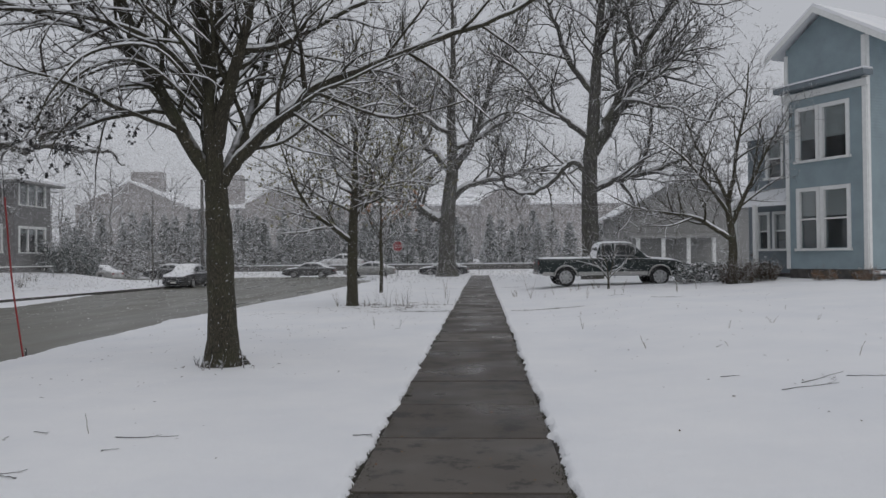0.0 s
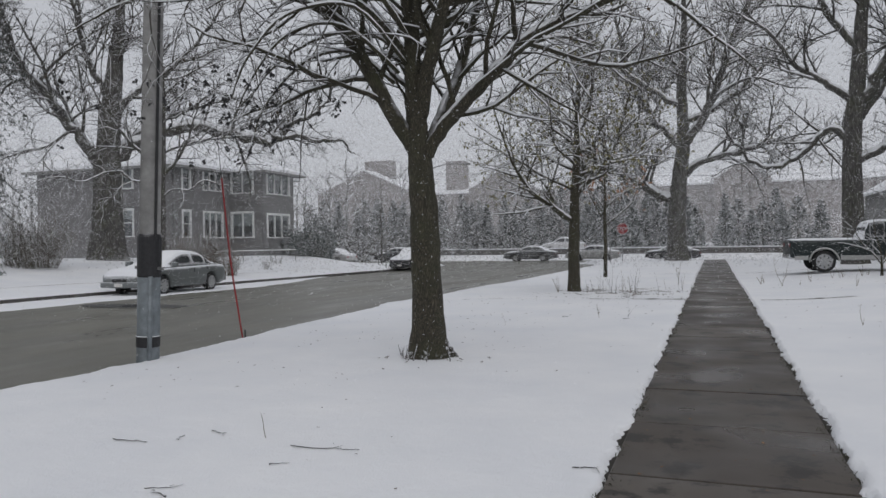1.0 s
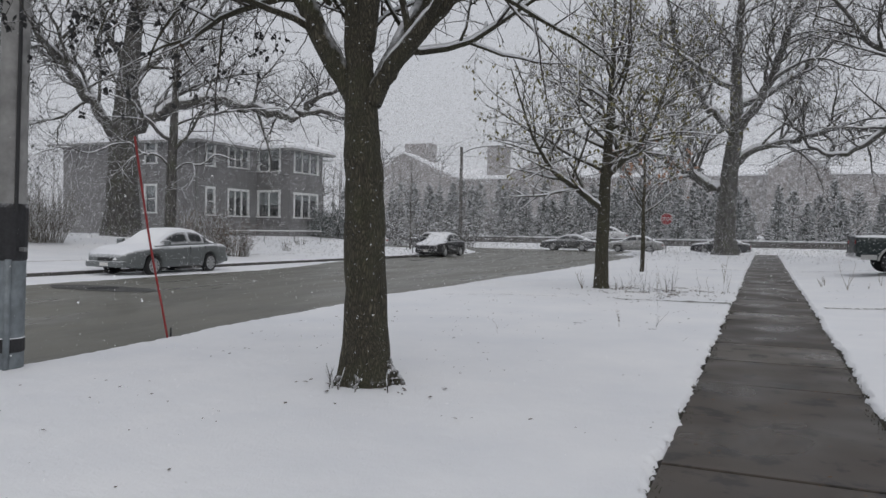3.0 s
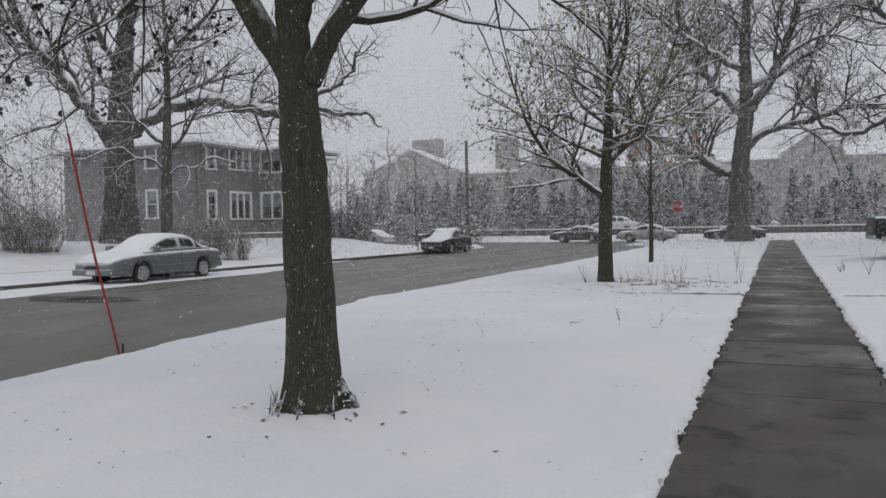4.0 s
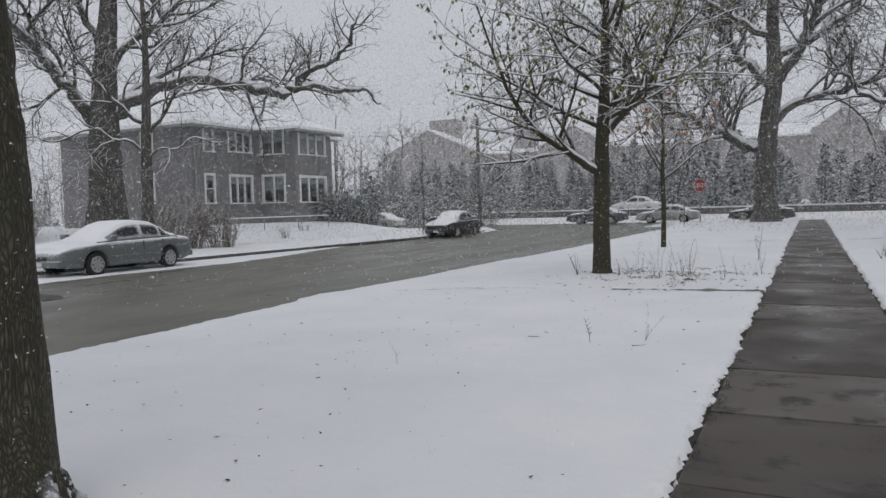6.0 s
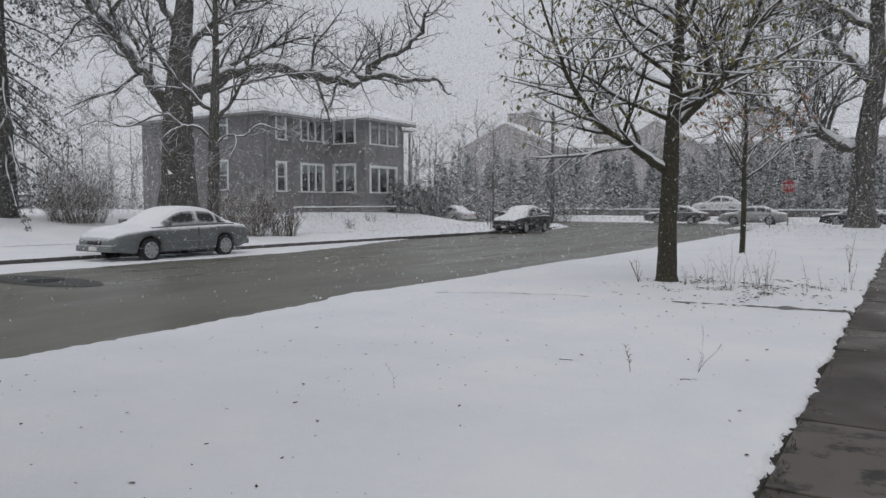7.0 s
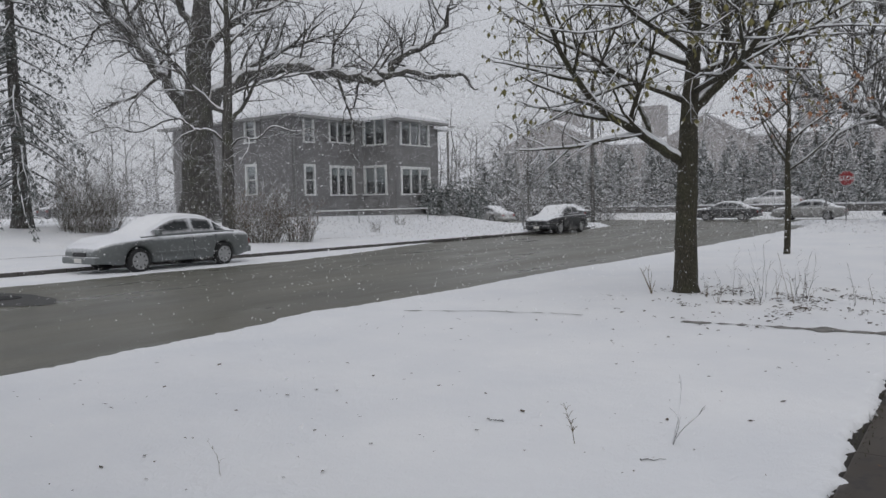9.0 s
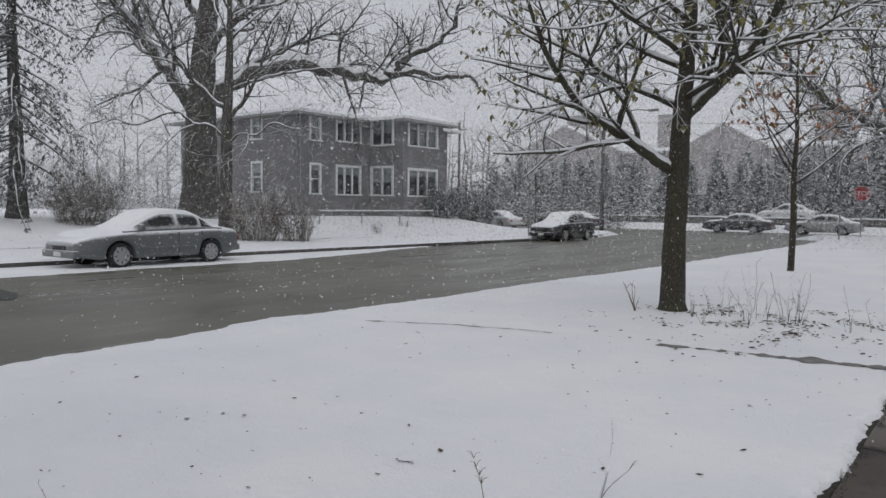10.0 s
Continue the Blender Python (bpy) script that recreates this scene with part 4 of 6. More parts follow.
part("cornice", box(-0.25, BW + 0.25, -0.05, 0.42, 7.62, 7.80, 0.02, M), M_BLUE2, blue)
part("pent_roof", box(-0.25, BW + 0.25, -0.05, 0.46, 7.80, 7.86, 0.01, M), M_SNOW, blue)
part("foundation", box(0, BW, -0.25, -0.04, -0.3, B0 - 0.004, 0, M), M_STONE, blue)
wall(blue, P2, P3, B0, BE, [], M_BLUE, 0.105)
wall(blue, P3, P4, B0, BE, [], M_BLUE, 0.3, 10.3)
wall(blue, P4, P1, B0, BE, [], M_BLUE, 0.105)
mid = (P1 + P2) / 2
for sgn, pa in ((-1, P1), (1, P2)):
    ov = 0.55 if sgn < 0 else 1.3
    e0 = pa + dv * (sgn * ov) - bv * 0.5
    e1 = pa + dv * (sgn * ov) + bv * 9.5
    m0, m1 = mid - bv * 0.5, mid + bv * 9.5
    drop = ov * (10.3 - BE) / (BW / 2)
    slab_roof(blue, "roof", [(e0.x, e0.y, BE - drop + 0.28), (e1.x, e1.y, BE - drop + 0.28), (m1.x, m1.y, 10.58), (m0.x, m0.y, 10.58)], M_SNOW, 0.12, "snow-covered gable slope")
    bm = bmesh.new()
    vs = []
    for q, zz in ((e0, BE - drop + 0.155), (m0, 10.455)):
        for k in (-0.02, 0.04):
            for dz in (0, -0.22):
                p = q - bv * k
                vs.append(bm.verts.new((p.x, p.y, zz + dz)))
    bmesh.ops.convex_hull(bm, input=vs)
    part("bargeboard", bm, M_WHITE, blue)
bm = box(0, 0.14, -0.09, -0.02, B0, BE, 0.004, Matrix.Translation((P2.x, P2.y, 0)) @ Matrix.Rotation(math.atan2(bv.y, bv.x), 4, "Z"))
part("corner_board", bm, M_WHITE, blue)
part("chimney", box(-0.4, 0.4, -0.4, 0.4, 9.5, 12.2, 0.02, Matrix.Translation((mid.x + bv.x * 3.2 + 1.3, mid.y + bv.y * 3.2, 0))), M_BRICK, blue)

wing = thing("house_wing", pose(0, 0, 0), "slate-blue rear wing with shingled upper storey and porch", "house")
W1 = P1 - dv * 2.7 + bv * 0.9
W2 = P1 - dv * 0.02 + bv * 0.9
holes = [(0.5, 1.0, 1.7, 3.1), (1.3, 1.9, 1.7, 3.1), (1.0, 1.7, 4.6, 6.1)]
M = wall(wing, W1, W2, B0 - 0.2, 6.4, holes, M_BLUE2, 0.12)
for h in holes:
    window(wing, M, h, 1, 2, 0.09, 0.5)
part("foundation", box(0.02, 2.65, -0.2, -0.02, -0.3, B0 - 0.204, 0, M), M_STONE, wing)
W3, W4 = W2 + bv * 6, W1 + bv * 6
wall(wing, W3, W4, B0 - 0.2, 6.4, [], M_BLUE2, 0.3)
wall(wing, W4, W1, B0 - 0.2, 6.4, [], M_BLUE2, 0.3)
q = [W1 - dv * 0.4 - bv * 0.5, W2 - bv * 0.5, W2 + bv * 3.2, W1 - dv * 0.4 + bv * 3.2]
slab_roof(wing, "roof", [(q[0].x, q[0].y, 6.3), (q[1].x, q[1].y, 6.3), (q[2].x, q[2].y, 9.0), (q[3].x, q[3].y, 9.0)], M_SNOW, 0.15, "shingled slope thinly covered in snow")
q = [W1 - dv * 0.4 + bv * 3.2, W2 + bv * 3.2, W2 + bv * 6.6, W1 - dv * 0.4 + bv * 6.6]
slab_roof(wing, "roof", [(q[0].x, q[0].y, 9.0), (q[1].x, q[1].y, 9.0), (q[2].x, q[2].y, 6.3), (q[3].x, q[3].y, 6.3)], M_SNOW, 0.15)
q = [W1 - bv * 1.3, W2 - bv * 0.86, W2 - bv * 0.01, W1 - bv * 0.01]
slab_roof(wing, "porch_roof", [(q[0].x, q[0].y, 3.5), (q[1].x, q[1].y, 3.5), (q[2].x, q[2].y, 4.1), (q[3].x, q[3].y, 4.1)], M_SNOW, 0.14)
for k in (0.15, 1.2):
    part("porch_post", box(k, k + 0.14, 1.0, 1.14, 0.3, 3.42, 0.01, M), M_WHITE, wing)

far = thing("house", pose(15.8, 55.5, 0.3), "grey house with a white-columned porch, half hidden by trees", "house")
wall(far, (-4.5, 0), (5, 0), -0.6, 4.4, [], M_EAVE, 0.2, 7.2)
wall(far, (5, 0), (5, 9), -0.6, 4.4, [], M_EAVE, 0.3)
wall(far, (5, 9), (-4.5, 9), -0.6, 4.4, [], M_EAVE, 0.3, 7.2)
wall(far, (-4.5, 9), (-4.5, 0), -0.6, 4.4, [], M_EAVE, 0.3)
for a, b in ((-5.1, 0.25), (5.6, 0.25)):
    slab_roof(far, "roof", [(a, -0.5, 4.25), (a, 9.5, 4.25), (b, 9.5, 7.4), (b, -0.5, 7.4)], M_SNOW, 0.15)
for k in (-3.9, -2.1, -0.3, 1.5):
    part("porch_post", box(k, k + 0.26, -1.9, -1.64, -0.6, 2.4, 0.02), M_WHITE, far)
slab_roof(far, "porch_roof", [(-4.4, -2.2, 2.55), (2.2, -2.2, 2.55), (2.2, -0.03, 2.75), (-4.4, -0.03, 2.75)], M_EAVE, 0.16)

# the long brick school across the cross street
FAR_K = 1.32
school = thing("school_building", pose(0.5 * (1 - FAR_K), 6 * (1 - FAR_K), 1.44 * (1 - FAR_K)) @ Matrix.Diagonal((FAR_K, FAR_K, FAR_K, 1)), "long brick school with gables and chimneys, snow on roofs", "building")
SYY = 95.0
M = wall(school, (-47, SYY), (46, SYY), -0.2, 8.0, [], M_BRICK, 1.1, None, 0.004)
wall(school, (46, SYY), (46, SYY + 18), -0.2, 8.0, [], M_BRICK, 1.1)
wall(school, (46, SYY + 18), (-47, SYY + 18), -0.2, 8.0, [], M_BRICK, 1.1)
wall(school, (-47, SYY + 18), (-47, SYY), -0.2, 8.0, [], M_BRICK, 1.1)
slab_roof(school, "roof", [(-47.3, SYY - 0.25, 8.2), (46.3, SYY - 0.25, 8.2), (46.3, SYY + 9, 10.2), (-47.3, SYY + 9, 10.2)], M_SNOW, 0.19)
slab_roof(school, "roof", [(-47.3, SYY + 9, 10.2), (46.3, SYY + 9, 10.2), (46.3, SYY + 18.3, 8.2), (-47.3, SYY + 18.3, 8.2)], M_SNOW, 0.19)
for gx0, gx1, gz in ((-51, -37, 11.4), (-29, -20.5, 10.6), (0.6, 6.6, 10.4)):
    M = wall(school, (gx0, SYY - 2.2), (gx1, SYY - 2.2), -0.2, 8.3, [], M_BRICK, 1.1, gz, 0.004)
    wall(school, (gx1, SYY - 2.2), (gx1, SYY + 0.02), -0.2, 8.3, [], M_BRICK, 1.1)
    wall(school, (gx0, SYY + 0.02), (gx0, SYY - 2.2), -0.2, 8.3, [], M_BRICK, 1.1)
    mx = (gx0 + gx1) / 2
    for a in (gx0 - 0.2, gx1 + 0.2):
        slab_roof(school, "roof", [(a, SYY - 2.1, 8.35), (a, SYY + 9, 8.35), (mx, SYY + 9, gz + 0.25), (mx, SYY - 2.1, gz + 0.25)], M_SNOW, 0.16)
    window(school, M, ((gx1 - gx0) / 2 - 0.8, (gx1 - gx0) / 2 + 0.8, 5.4, 7.4), 2, 2, 0.09, 0.0, M_STONE)
for cx, cz, cw in ((-43.8, 13.2, 2.0), (-32.3, 12.6, 1.3), (-15.0, 12.6, 1.2), (-46.0, 11.6, 1.0)):
    part("chimney", box(cx - cw, cx + cw, SYY + 2, SYY + 4, 7.5, cz, 0.05), M_BRICK, school)
tagged(part("low_wall", box(-60, 60, 73.6, 74.0, -0.3, 0.75, 0.05), M_STONE), "low dark stone wall along the cross street", "wall", kind="structure")
tagged(part("low_wall", box(-60, 60, 73.55, 74.05, 0.754, 0.85, 0.03), M_SNOW), "snow lying on the low stone wall", "snow", kind="structure")


# ---- vehicles ----
def interp(x, table):
    for (a, fa), (b, fb) in zip(table, table[1:]):
        if x <= b:
            t = max(0.0, (x - a) / (b - a))
            return fa + (fb - fa) * t
    return table[-1][1]


def make_wheel(car, x, y, r, width, side):
    tw = lathe([(r * 0.68, -width / 2), (r * 0.9, -width / 2), (r, -width / 2 + 0.03), (r, width / 2 - 0.03), (r * 0.9, width / 2), (r * 0.68, width / 2)], 28, "y")
    wh = part("wheel", tw, M_TYRE, car, "", True)
    wh.matrix_parent_inverse = Matrix()
    wh.location = (x, y, r)
    s = side
    bm = lathe([(r * 0.72, s * (width / 2 - 0.05)), (r * 0.72, s * (width / 2 - 0.005)), (r * 0.68, s * (width / 2 + 0.006)), (r * 0.6, s * (width / 2 + 0.006)), (r * 0.3, s * (width / 2 + 0.012)), (r * 0.2, s * (width / 2 + 0.016)), (r * 0.14, s * (width / 2 + 0.02)), (0.01, s * (width / 2 + 0.022))], 28, "y")
    rim = part("rim", bm, M_RIM, wh, "silver wheel cover")
    for i in range(8):
        bm = bmesh.new()
        a = 2 * math.pi * i / 8
        m = Matrix.Rotation(-a, 4, "Y") @ Matrix.Translation((r * 0.5, s * (width / 2 + 0.005), 0))
        add_box(bm, -r * 0.09, r * 0.09, -0.008, 0.008, -r * 0.045, r * 0.045, 0, m)
        part("slot", bm, M_PLASTIC, wh)


def make_car(place, heading, label, category, paint, L=5.0, W=1.86, wheel_r=0.32, wheels=(1.45, -1.36), tops=None, roof=None, glass=None, bottom=0.2, snow=0.04, group="", shell=1.0, bed=False):
    """A car from its profile. tops: belt height along the length; roof: roof height over the cabin; front is +x."""
    car = thing("car", pose(*place, 0, 0, heading), label, category, group)
    h = L / 2
    plan = [(-h, 0.78), (-h + 0.08, 0.88), (-h + 0.35, 0.96), (-h + 1.2, 1.0), (h - 1.3, 1.0), (h - 0.5, 0.95), (h - 0.12, 0.84), (h, 0.70)]
    if bed:
        plan = [(-h, 0.96), (-h + 0.1, 1.0), (h - 0.5, 1.0), (h - 0.1, 0.95), (h, 0.9)]

    def hw(s):
        return W / 2 * interp(s, plan)

    def zb(s):
        z = bottom + 0.12 * max(0, (abs(s) - (h - 0.5)) / 0.5)
        for c in wheels:
            R = wheel_r + 0.075
            if abs(s - c) < R:
                z = max(z, wheel_r + math.sqrt(R * R - (s - c) ** 2) * 0.96)
        return z

    def body_sec(s):
        w, a, t = hw(s), zb(s), interp(s, tops)
        return [(w * 0.95, a), (w, a + (t - a) * 0.18), (w * 1.005, a + (t - a) * 0.5), (w * 0.99, a + (t - a) * 0.78), (w * 0.965, t - 0.035), (w * 0.90, t), (w * 0.5, t + 0.022), (0, t + 0.03)]

    s0, s1 = roof[0][0], roof[-1][0]

    def cab_sec(s):
        w, t, z = hw(min(max(s, -h + 0.9), h - 1.2)), interp(s, tops), interp(s, roof)
        k = 0.74 if not bed else 0.80
        return [(w * 0.93, t - 0.02), (w * 0.915, t + 0.03), (w * k, max(t + 0.035, z - 0.06)), (w * (k - 0.08), max(t + 0.04, z - 0.012)), (w * 0.35, max(t + 0.045, z + 0.008)), (0, max(t + 0.05, z + 0.014))]

    def loft(stations, sec):
        bm = bmesh.new()
        rings = []
        for s in stations:
            pr = sec(s)
            ring = [bm.verts.new((s, y, z)) for y, z in pr] + [bm.verts.new((s, -y, z)) for y, z in pr[-2::-1]]
            rings.append(ring)
        for a, b in zip(rings, rings[1:]):
            n = len(a)
            for i in range(n):
                j = (i + 1) % n
                bm.faces.new((a[i], a[j], b[j], b[i]))
        bm.faces.new(rings[0])
        bm.faces.new(rings[-1])
        return bm

    ns = int(L / 0.06)
    body = part("body", loft([-h + L * i / ns for i in range(ns + 1)], body_sec), paint, car, "", True)
    nc = 36
    part("cabin", loft([s0 + (s1 - s0) * i / nc for i in range(nc + 1)], cab_sec), paint, car, "", True)

    def side_pt(s, f, sgn, off):
        p = cab_sec(s)
        a, b = Vector(p[1]), Vector(p[2])
        q = a.lerp(b, f)
        return Vector((s, sgn * (q.x + off), q.y + off * 0.4))

    def panel(fn, n, m, mat, name, label=""):
        bm = bmesh.new()
        vs = [[bm.verts.new(fn(i / n, j / m)) for j in range(m + 1)] for i in range(n + 1)]
        for i in range(n):
            for j in range(m):
                bm.faces.new((vs[i][j], vs[i + 1][j], vs[i + 1][j + 1], vs[i][j + 1]))
        bmesh.ops.solidify(bm, geom=bm.faces[:], thickness=0.004)
        return part(name, bm, mat, car, label, True)

    for sgn in (1, -1):
        for a, b in glass["side"]:
            panel(lambda u, v: side_pt(a + (b - a) * u, 0.05 + 0.93 * v, sgn, 0.006), 8, 3, M_CARGLASS, "side_window")

    def top_z(s, y):
        y = abs(y)
        pr = cab_sec(s) if s0 < s < s1 else body_sec(s)
        best = interp(y, sorted([(yy, z) for yy, z in pr[-4:]]))
        bb = interp(y, sorted([(yy, z) for yy, z in body_sec(s)[-4:]]))
        return max(best if y <= max(q[0] for q in pr[-4:]) else 0, bb)

    for nm, (a, b) in (("windscreen", glass["front"]), ("rear_window", glass["rear"])):
        wmid = hw(0) * 0.62
        panel(lambda u, v: Vector((a + (b - a) * u, wmid * (v * 2 - 1) * (1.0 + 0.12 * (u if nm == "windscreen" else 1 - u)), top_z(a + (b - a) * u, wmid * abs(v * 2 - 1)) + 0.012)), 6, 8, M_CARGLASS, nm)
    for c in wheels:
        for sgn in (1, -1):
            make_wheel(car, c, sgn * (W / 2 - 0.13), wheel_r, 0.21, sgn)
    # lamps, bumpers, mirrors, handles, seams
    tf, tr = interp(h - 0.05, tops), interp(-h + 0.05, tops)
    part("bumper", box(h - 0.16, h + 0.05, -W * 0.40, W * 0.40, 0.30, 0.48, 0.04), paint if not bed else M_CHROME, car)
    part("bumper", box(-h - 0.05, -h + 0.16, -W * 0.42, W * 0.42, 0.32 + 0.15 * bed, 0.5 + 0.15 * bed, 0.04), paint if not bed else M_CHROME, car)
    part("grille", box(h - 0.06, h + 0.018, -W * 0.16, W * 0.16, tf - 0.24, tf - 0.09, 0.02), M_PLASTIC, car)
    part("number_plate", box(h + 0.052, h + 0.06, -0.16, 0.16, 0.33, 0.44), M_CURTAIN, car)
    for sgn in (1, -1):
        part("headlight", box(h - 0.2, h - 0.02, sgn * W * 0.28 - 0.16, sgn * W * 0.28 + 0.16, tf - 0.22, tf - 0.08, 0.03), M_LAMP, car)
        part("tail_light", box(-h - 0.012, -h + 0.1, sgn * W * 0.34 - 0.12, sgn * W * 0.34 + 0.12, tr - 0.25, tr - 0.1, 0.03), M_REDLENS, car)
        ms = glass["side"][0][1] - 0.08
        mz = interp(ms, tops) + 0.06
        part("mirror", box(ms - 0.05, ms + 0.06, sgn * W * 0.47 - 0.02, sgn * W * 0.47 + sgn * 0.19, mz - 0.03, mz + 0.11, 0.03), paint, car)
        for a, b in glass["side"][:2]:
            part("door_handle", box(a + 0.10, a + 0.28, sgn * W * 0.492 - 0.01, sgn * W * 0.492 + 0.02 * sgn + 0.01, interp(a, tops) - 0.13, interp(a, tops) - 0.09, 0.006), paint, car)
            bm = bmesh.new()
            add_box(bm, a - 0.035, a - 0.02, sgn * W * 0.495 - 0.012, sgn * W * 0.495 + 0.012, 0.34, interp(a, tops) - 0.06)
            part("door_seam", bm, M_PLASTIC, car)
        bm = box(wheels[1] + 0.45, wheels[0] - 0.45, sgn * W * 0.5 - 0.012, sgn * W * 0.5 + 0.014, 0.47, 0.52, 0.006)
        part("side_moulding", bm, paint, car)
        if bed:
            for a, b in ((wheels[1] + wheel_r + 0.13, wheels[0] - wheel_r - 0.13), (-h + 0.12, wheels[1] - wheel_r - 0.13)):
                part("lower_panel", box(a, b, sgn * W * 0.497 - 0.02, sgn * W * 0.497 + 0.02, bottom + 0.02, bottom + 0.17, 0.01), P_SILVER, car, "grey lower body panel")
            for c in wheels:
                k = wheel_r + 0.09
                arc = [(Vector((c + k * math.cos(q), sgn * W * 0.497, wheel_r + k * math.sin(q))), 0.032) for q in [math.pi * (0.02 + 0.96 * i / 16) for i in range(17)]]
                V, F = tubes([arc], lambda r: 8)
                link_mesh("wheel_arch", V, F, P_SILVER, car, True)["label"] = "grey wheel arch flare"
    if snow:
        def sn(u, v):
            s = -h + 0.1 + (L - 0.24) * u
            t = v * 2 - 1
            if s0 + 0.25 < s < s1 - 0.2:
                ww = hw(0) * 0.76
            else:
                ww = hw(s) * 0.95
            y = t * ww
            z = top_z(s, y)
            edge = max(0.0, 1 - abs(t) ** 6) * min(1, u * 14) * min(1, (1 - u) * 14)
            thin = 0.55 if s < s0 else 1.0
            return Vector((s, y, z - 0.012 + (snow * thin + 0.012 + 0.012 * noise.noise((s * 3, y * 3, L))) * edge))
        nu, nv = 72, 18
        V = [sn(i / nu, j / nv) for i in range(nu + 1) for j in range(nv + 1)]
        F = [(i * (nv + 1) + j, (i + 1) * (nv + 1) + j, (i + 1) * (nv + 1) + j + 1, i * (nv + 1) + j + 1) for i in range(nu) for j in range(nv)]
        link_mesh("snow_cover", V, F, M_SNOW, car, True)["label"] = "fresh snow on bonnet, screen and roof"
    return car


M_CARGLASS = plain("car_glass", (0.07, 0.075, 0.078), 0.12, 0.0, 0.3, 9, 0, (0.55, 0.95))
P_GREY = make_paint("grey_green_metallic_paint", (0.165, 0.178, 0.178), (0.25, 0.62))
P_BLACK = make_paint("black_paint", (0.016, 0.017, 0.02))
P_GREEN = make_paint("dark_green_paint", (0.012, 0.02, 0.02), (0.6, 0.85))
P_SILVER = make_paint("silver_paint", (0.36, 0.36, 0.35))
P_WHITE = make_paint("white_paint", (0.6, 0.6, 0.6), (0.2, 0.6))
P_DGREY = make_paint("dark_grey_paint", (0.05, 0.052, 0.055))

SEDAN_TOPS = [(-2.52, 0.66), (-2.46, 0.86), (-2.3, 0.93), (-1.6, 0.97), (-0.4, 0.95), (0.9, 0.93), (1.4, 0.91), (2.1, 0.84), (2.4, 0.76), (2.5, 0.64)]
SEDAN_ROOF = [(-1.85, 0.97), (-1.6, 1.08), (-1.2, 1.29), (-0.9, 1.39), (-0.4, 1.435), (0.1, 1.42), (0.4, 1.35), (0.85, 1.13), (1.3, 0.93)]
SEDAN_GLASS = dict(side=[(-0.3, 0.92), (-1.08, -0.38), (-1.5, -1.14)], front=(0.42, 1.2), rear=(-1.75, -1.1))


def kerb_car(y, x=-18.0):
    return (x, y, crown(x, y) + 0.012)


make_car((-17.98, 22.2, crown(-17.9, 22.2) + 0.0), -87.5, "grey-green sedan parked at the kerb, roof and bonnet under snow", "car", P_GREY, 4.84, 1.84, 0.32, (1.33, -1.37), [(a * 0.96, b) for a, b in SEDAN_TOPS], [(a * 0.96, b) for a, b in SEDAN_ROOF],
         dict(side=[(a * 0.96, b * 0.96) for a, b in SEDAN_GLASS["side"]], front=(0.4, 1.15), rear=(-1.68, -1.06)), 0.25, 0.065)


def scaled(table, k, kz):
    return [(a * k, b * kz) for a, b in table]


def small_car(place, heading, label, paint, L=4.6, kz=1.0, group="cars at the crossing", snow=0.04):
    k = L / 5.04
    return make_car(place, heading, label, "car", paint, L, 1.78, 0.31, (1.36 * k, -1.36 * k), scaled(SEDAN_TOPS, k, kz), scaled(SEDAN_ROOF, k, kz),
                    dict(side=[(a * k, b * k) for a, b in SEDAN_GLASS["side"]], front=tuple(a * k for a in SEDAN_GLASS["front"]), rear=tuple(a * k for a in SEDAN_GLASS["rear"])), snow=snow, group=group)


small_car((-18.45, 46.5, crown(-18.45, 46.5)), -90, "black sedan parked facing along the kerb, snow on screen", P_BLACK, 4.5, 1.04, "")
small_car((-15.7, 69.0, -0.33), 180, "dark grey sedan parked on the cross street", P_DGREY, 4.9)
small_car((-9.9, 69.0, -0.33), 180, "silver sedan parked on the cross street", P_SILVER, 4.8)
small_car((-2.9, 68.6, -0.33), 180, "dark sedan half hidden behind a tree", P_BLACK, 4.6)
small_car((-33.0, 62.3, -0.33), 168, "white snowed-over sedan parked past the grey house", P_WHITE, 4.6)
small_car((-29.0, 68.2, -0.33), 180, "dark sedan parked behind another car", P_DGREY, 4.5)
small_car((-14.6, 79.5, 0.28), 180, "white car in the school forecourt under snow", P_WHITE, 4.7, 1.15, "cars by the school")
small_car((-60.0, 60.5, 0.75), 100, "snowed-over car far behind the lawn", P_SILVER, 4.6, 1.0, "cars behind the lawn")
small_car((-66.0, 44.0, 0.75), 100, "snowed-over dark car far behind the lawn", P_DGREY, 4.6, 1.0, "cars behind the lawn")

TRUCK_TOPS = [(-3.0, 1.12), (-2.9, 1.16), (0.2, 1.16), (0.8, 1.14), (1.7, 1.13), (2.6, 1.06), (2.9, 0.95), (3.0, 0.8)]
TRUCK_ROOF = [(-0.62, 1.17), (-0.55, 1.5), (-0.45, 1.74), (-0.2, 1.80), (0.6, 1.81), (0.85, 1.76), (1.2, 1.48), (1.58, 1.15)]
make_car((5.95, 30.7, ground_z(6.0, 30.7) - 0.03), 3.0, "dark green pickup truck with an extended cab, dusted with snow", "pickup", P_GREEN, 5.95, 1.95, 0.38, (1.95, -1.9), TRUCK_TOPS, TRUCK_ROOF,
         dict(side=[(0.12, 1.0), (-0.45, 0.02)], front=(0.9, 1.48), rear=(-0.6, -0.47)), 0.42, 0.035, bed=True)

# ---- street furniture ----
def cyl(r0, r1, z0, z1, sides=16, x=0, y=0):
    bm = lathe([(r0, z0), (r1, z1)], sides)
    for v in bm.verts:
        v.co.x += x
        v.co.y += y
    return bm


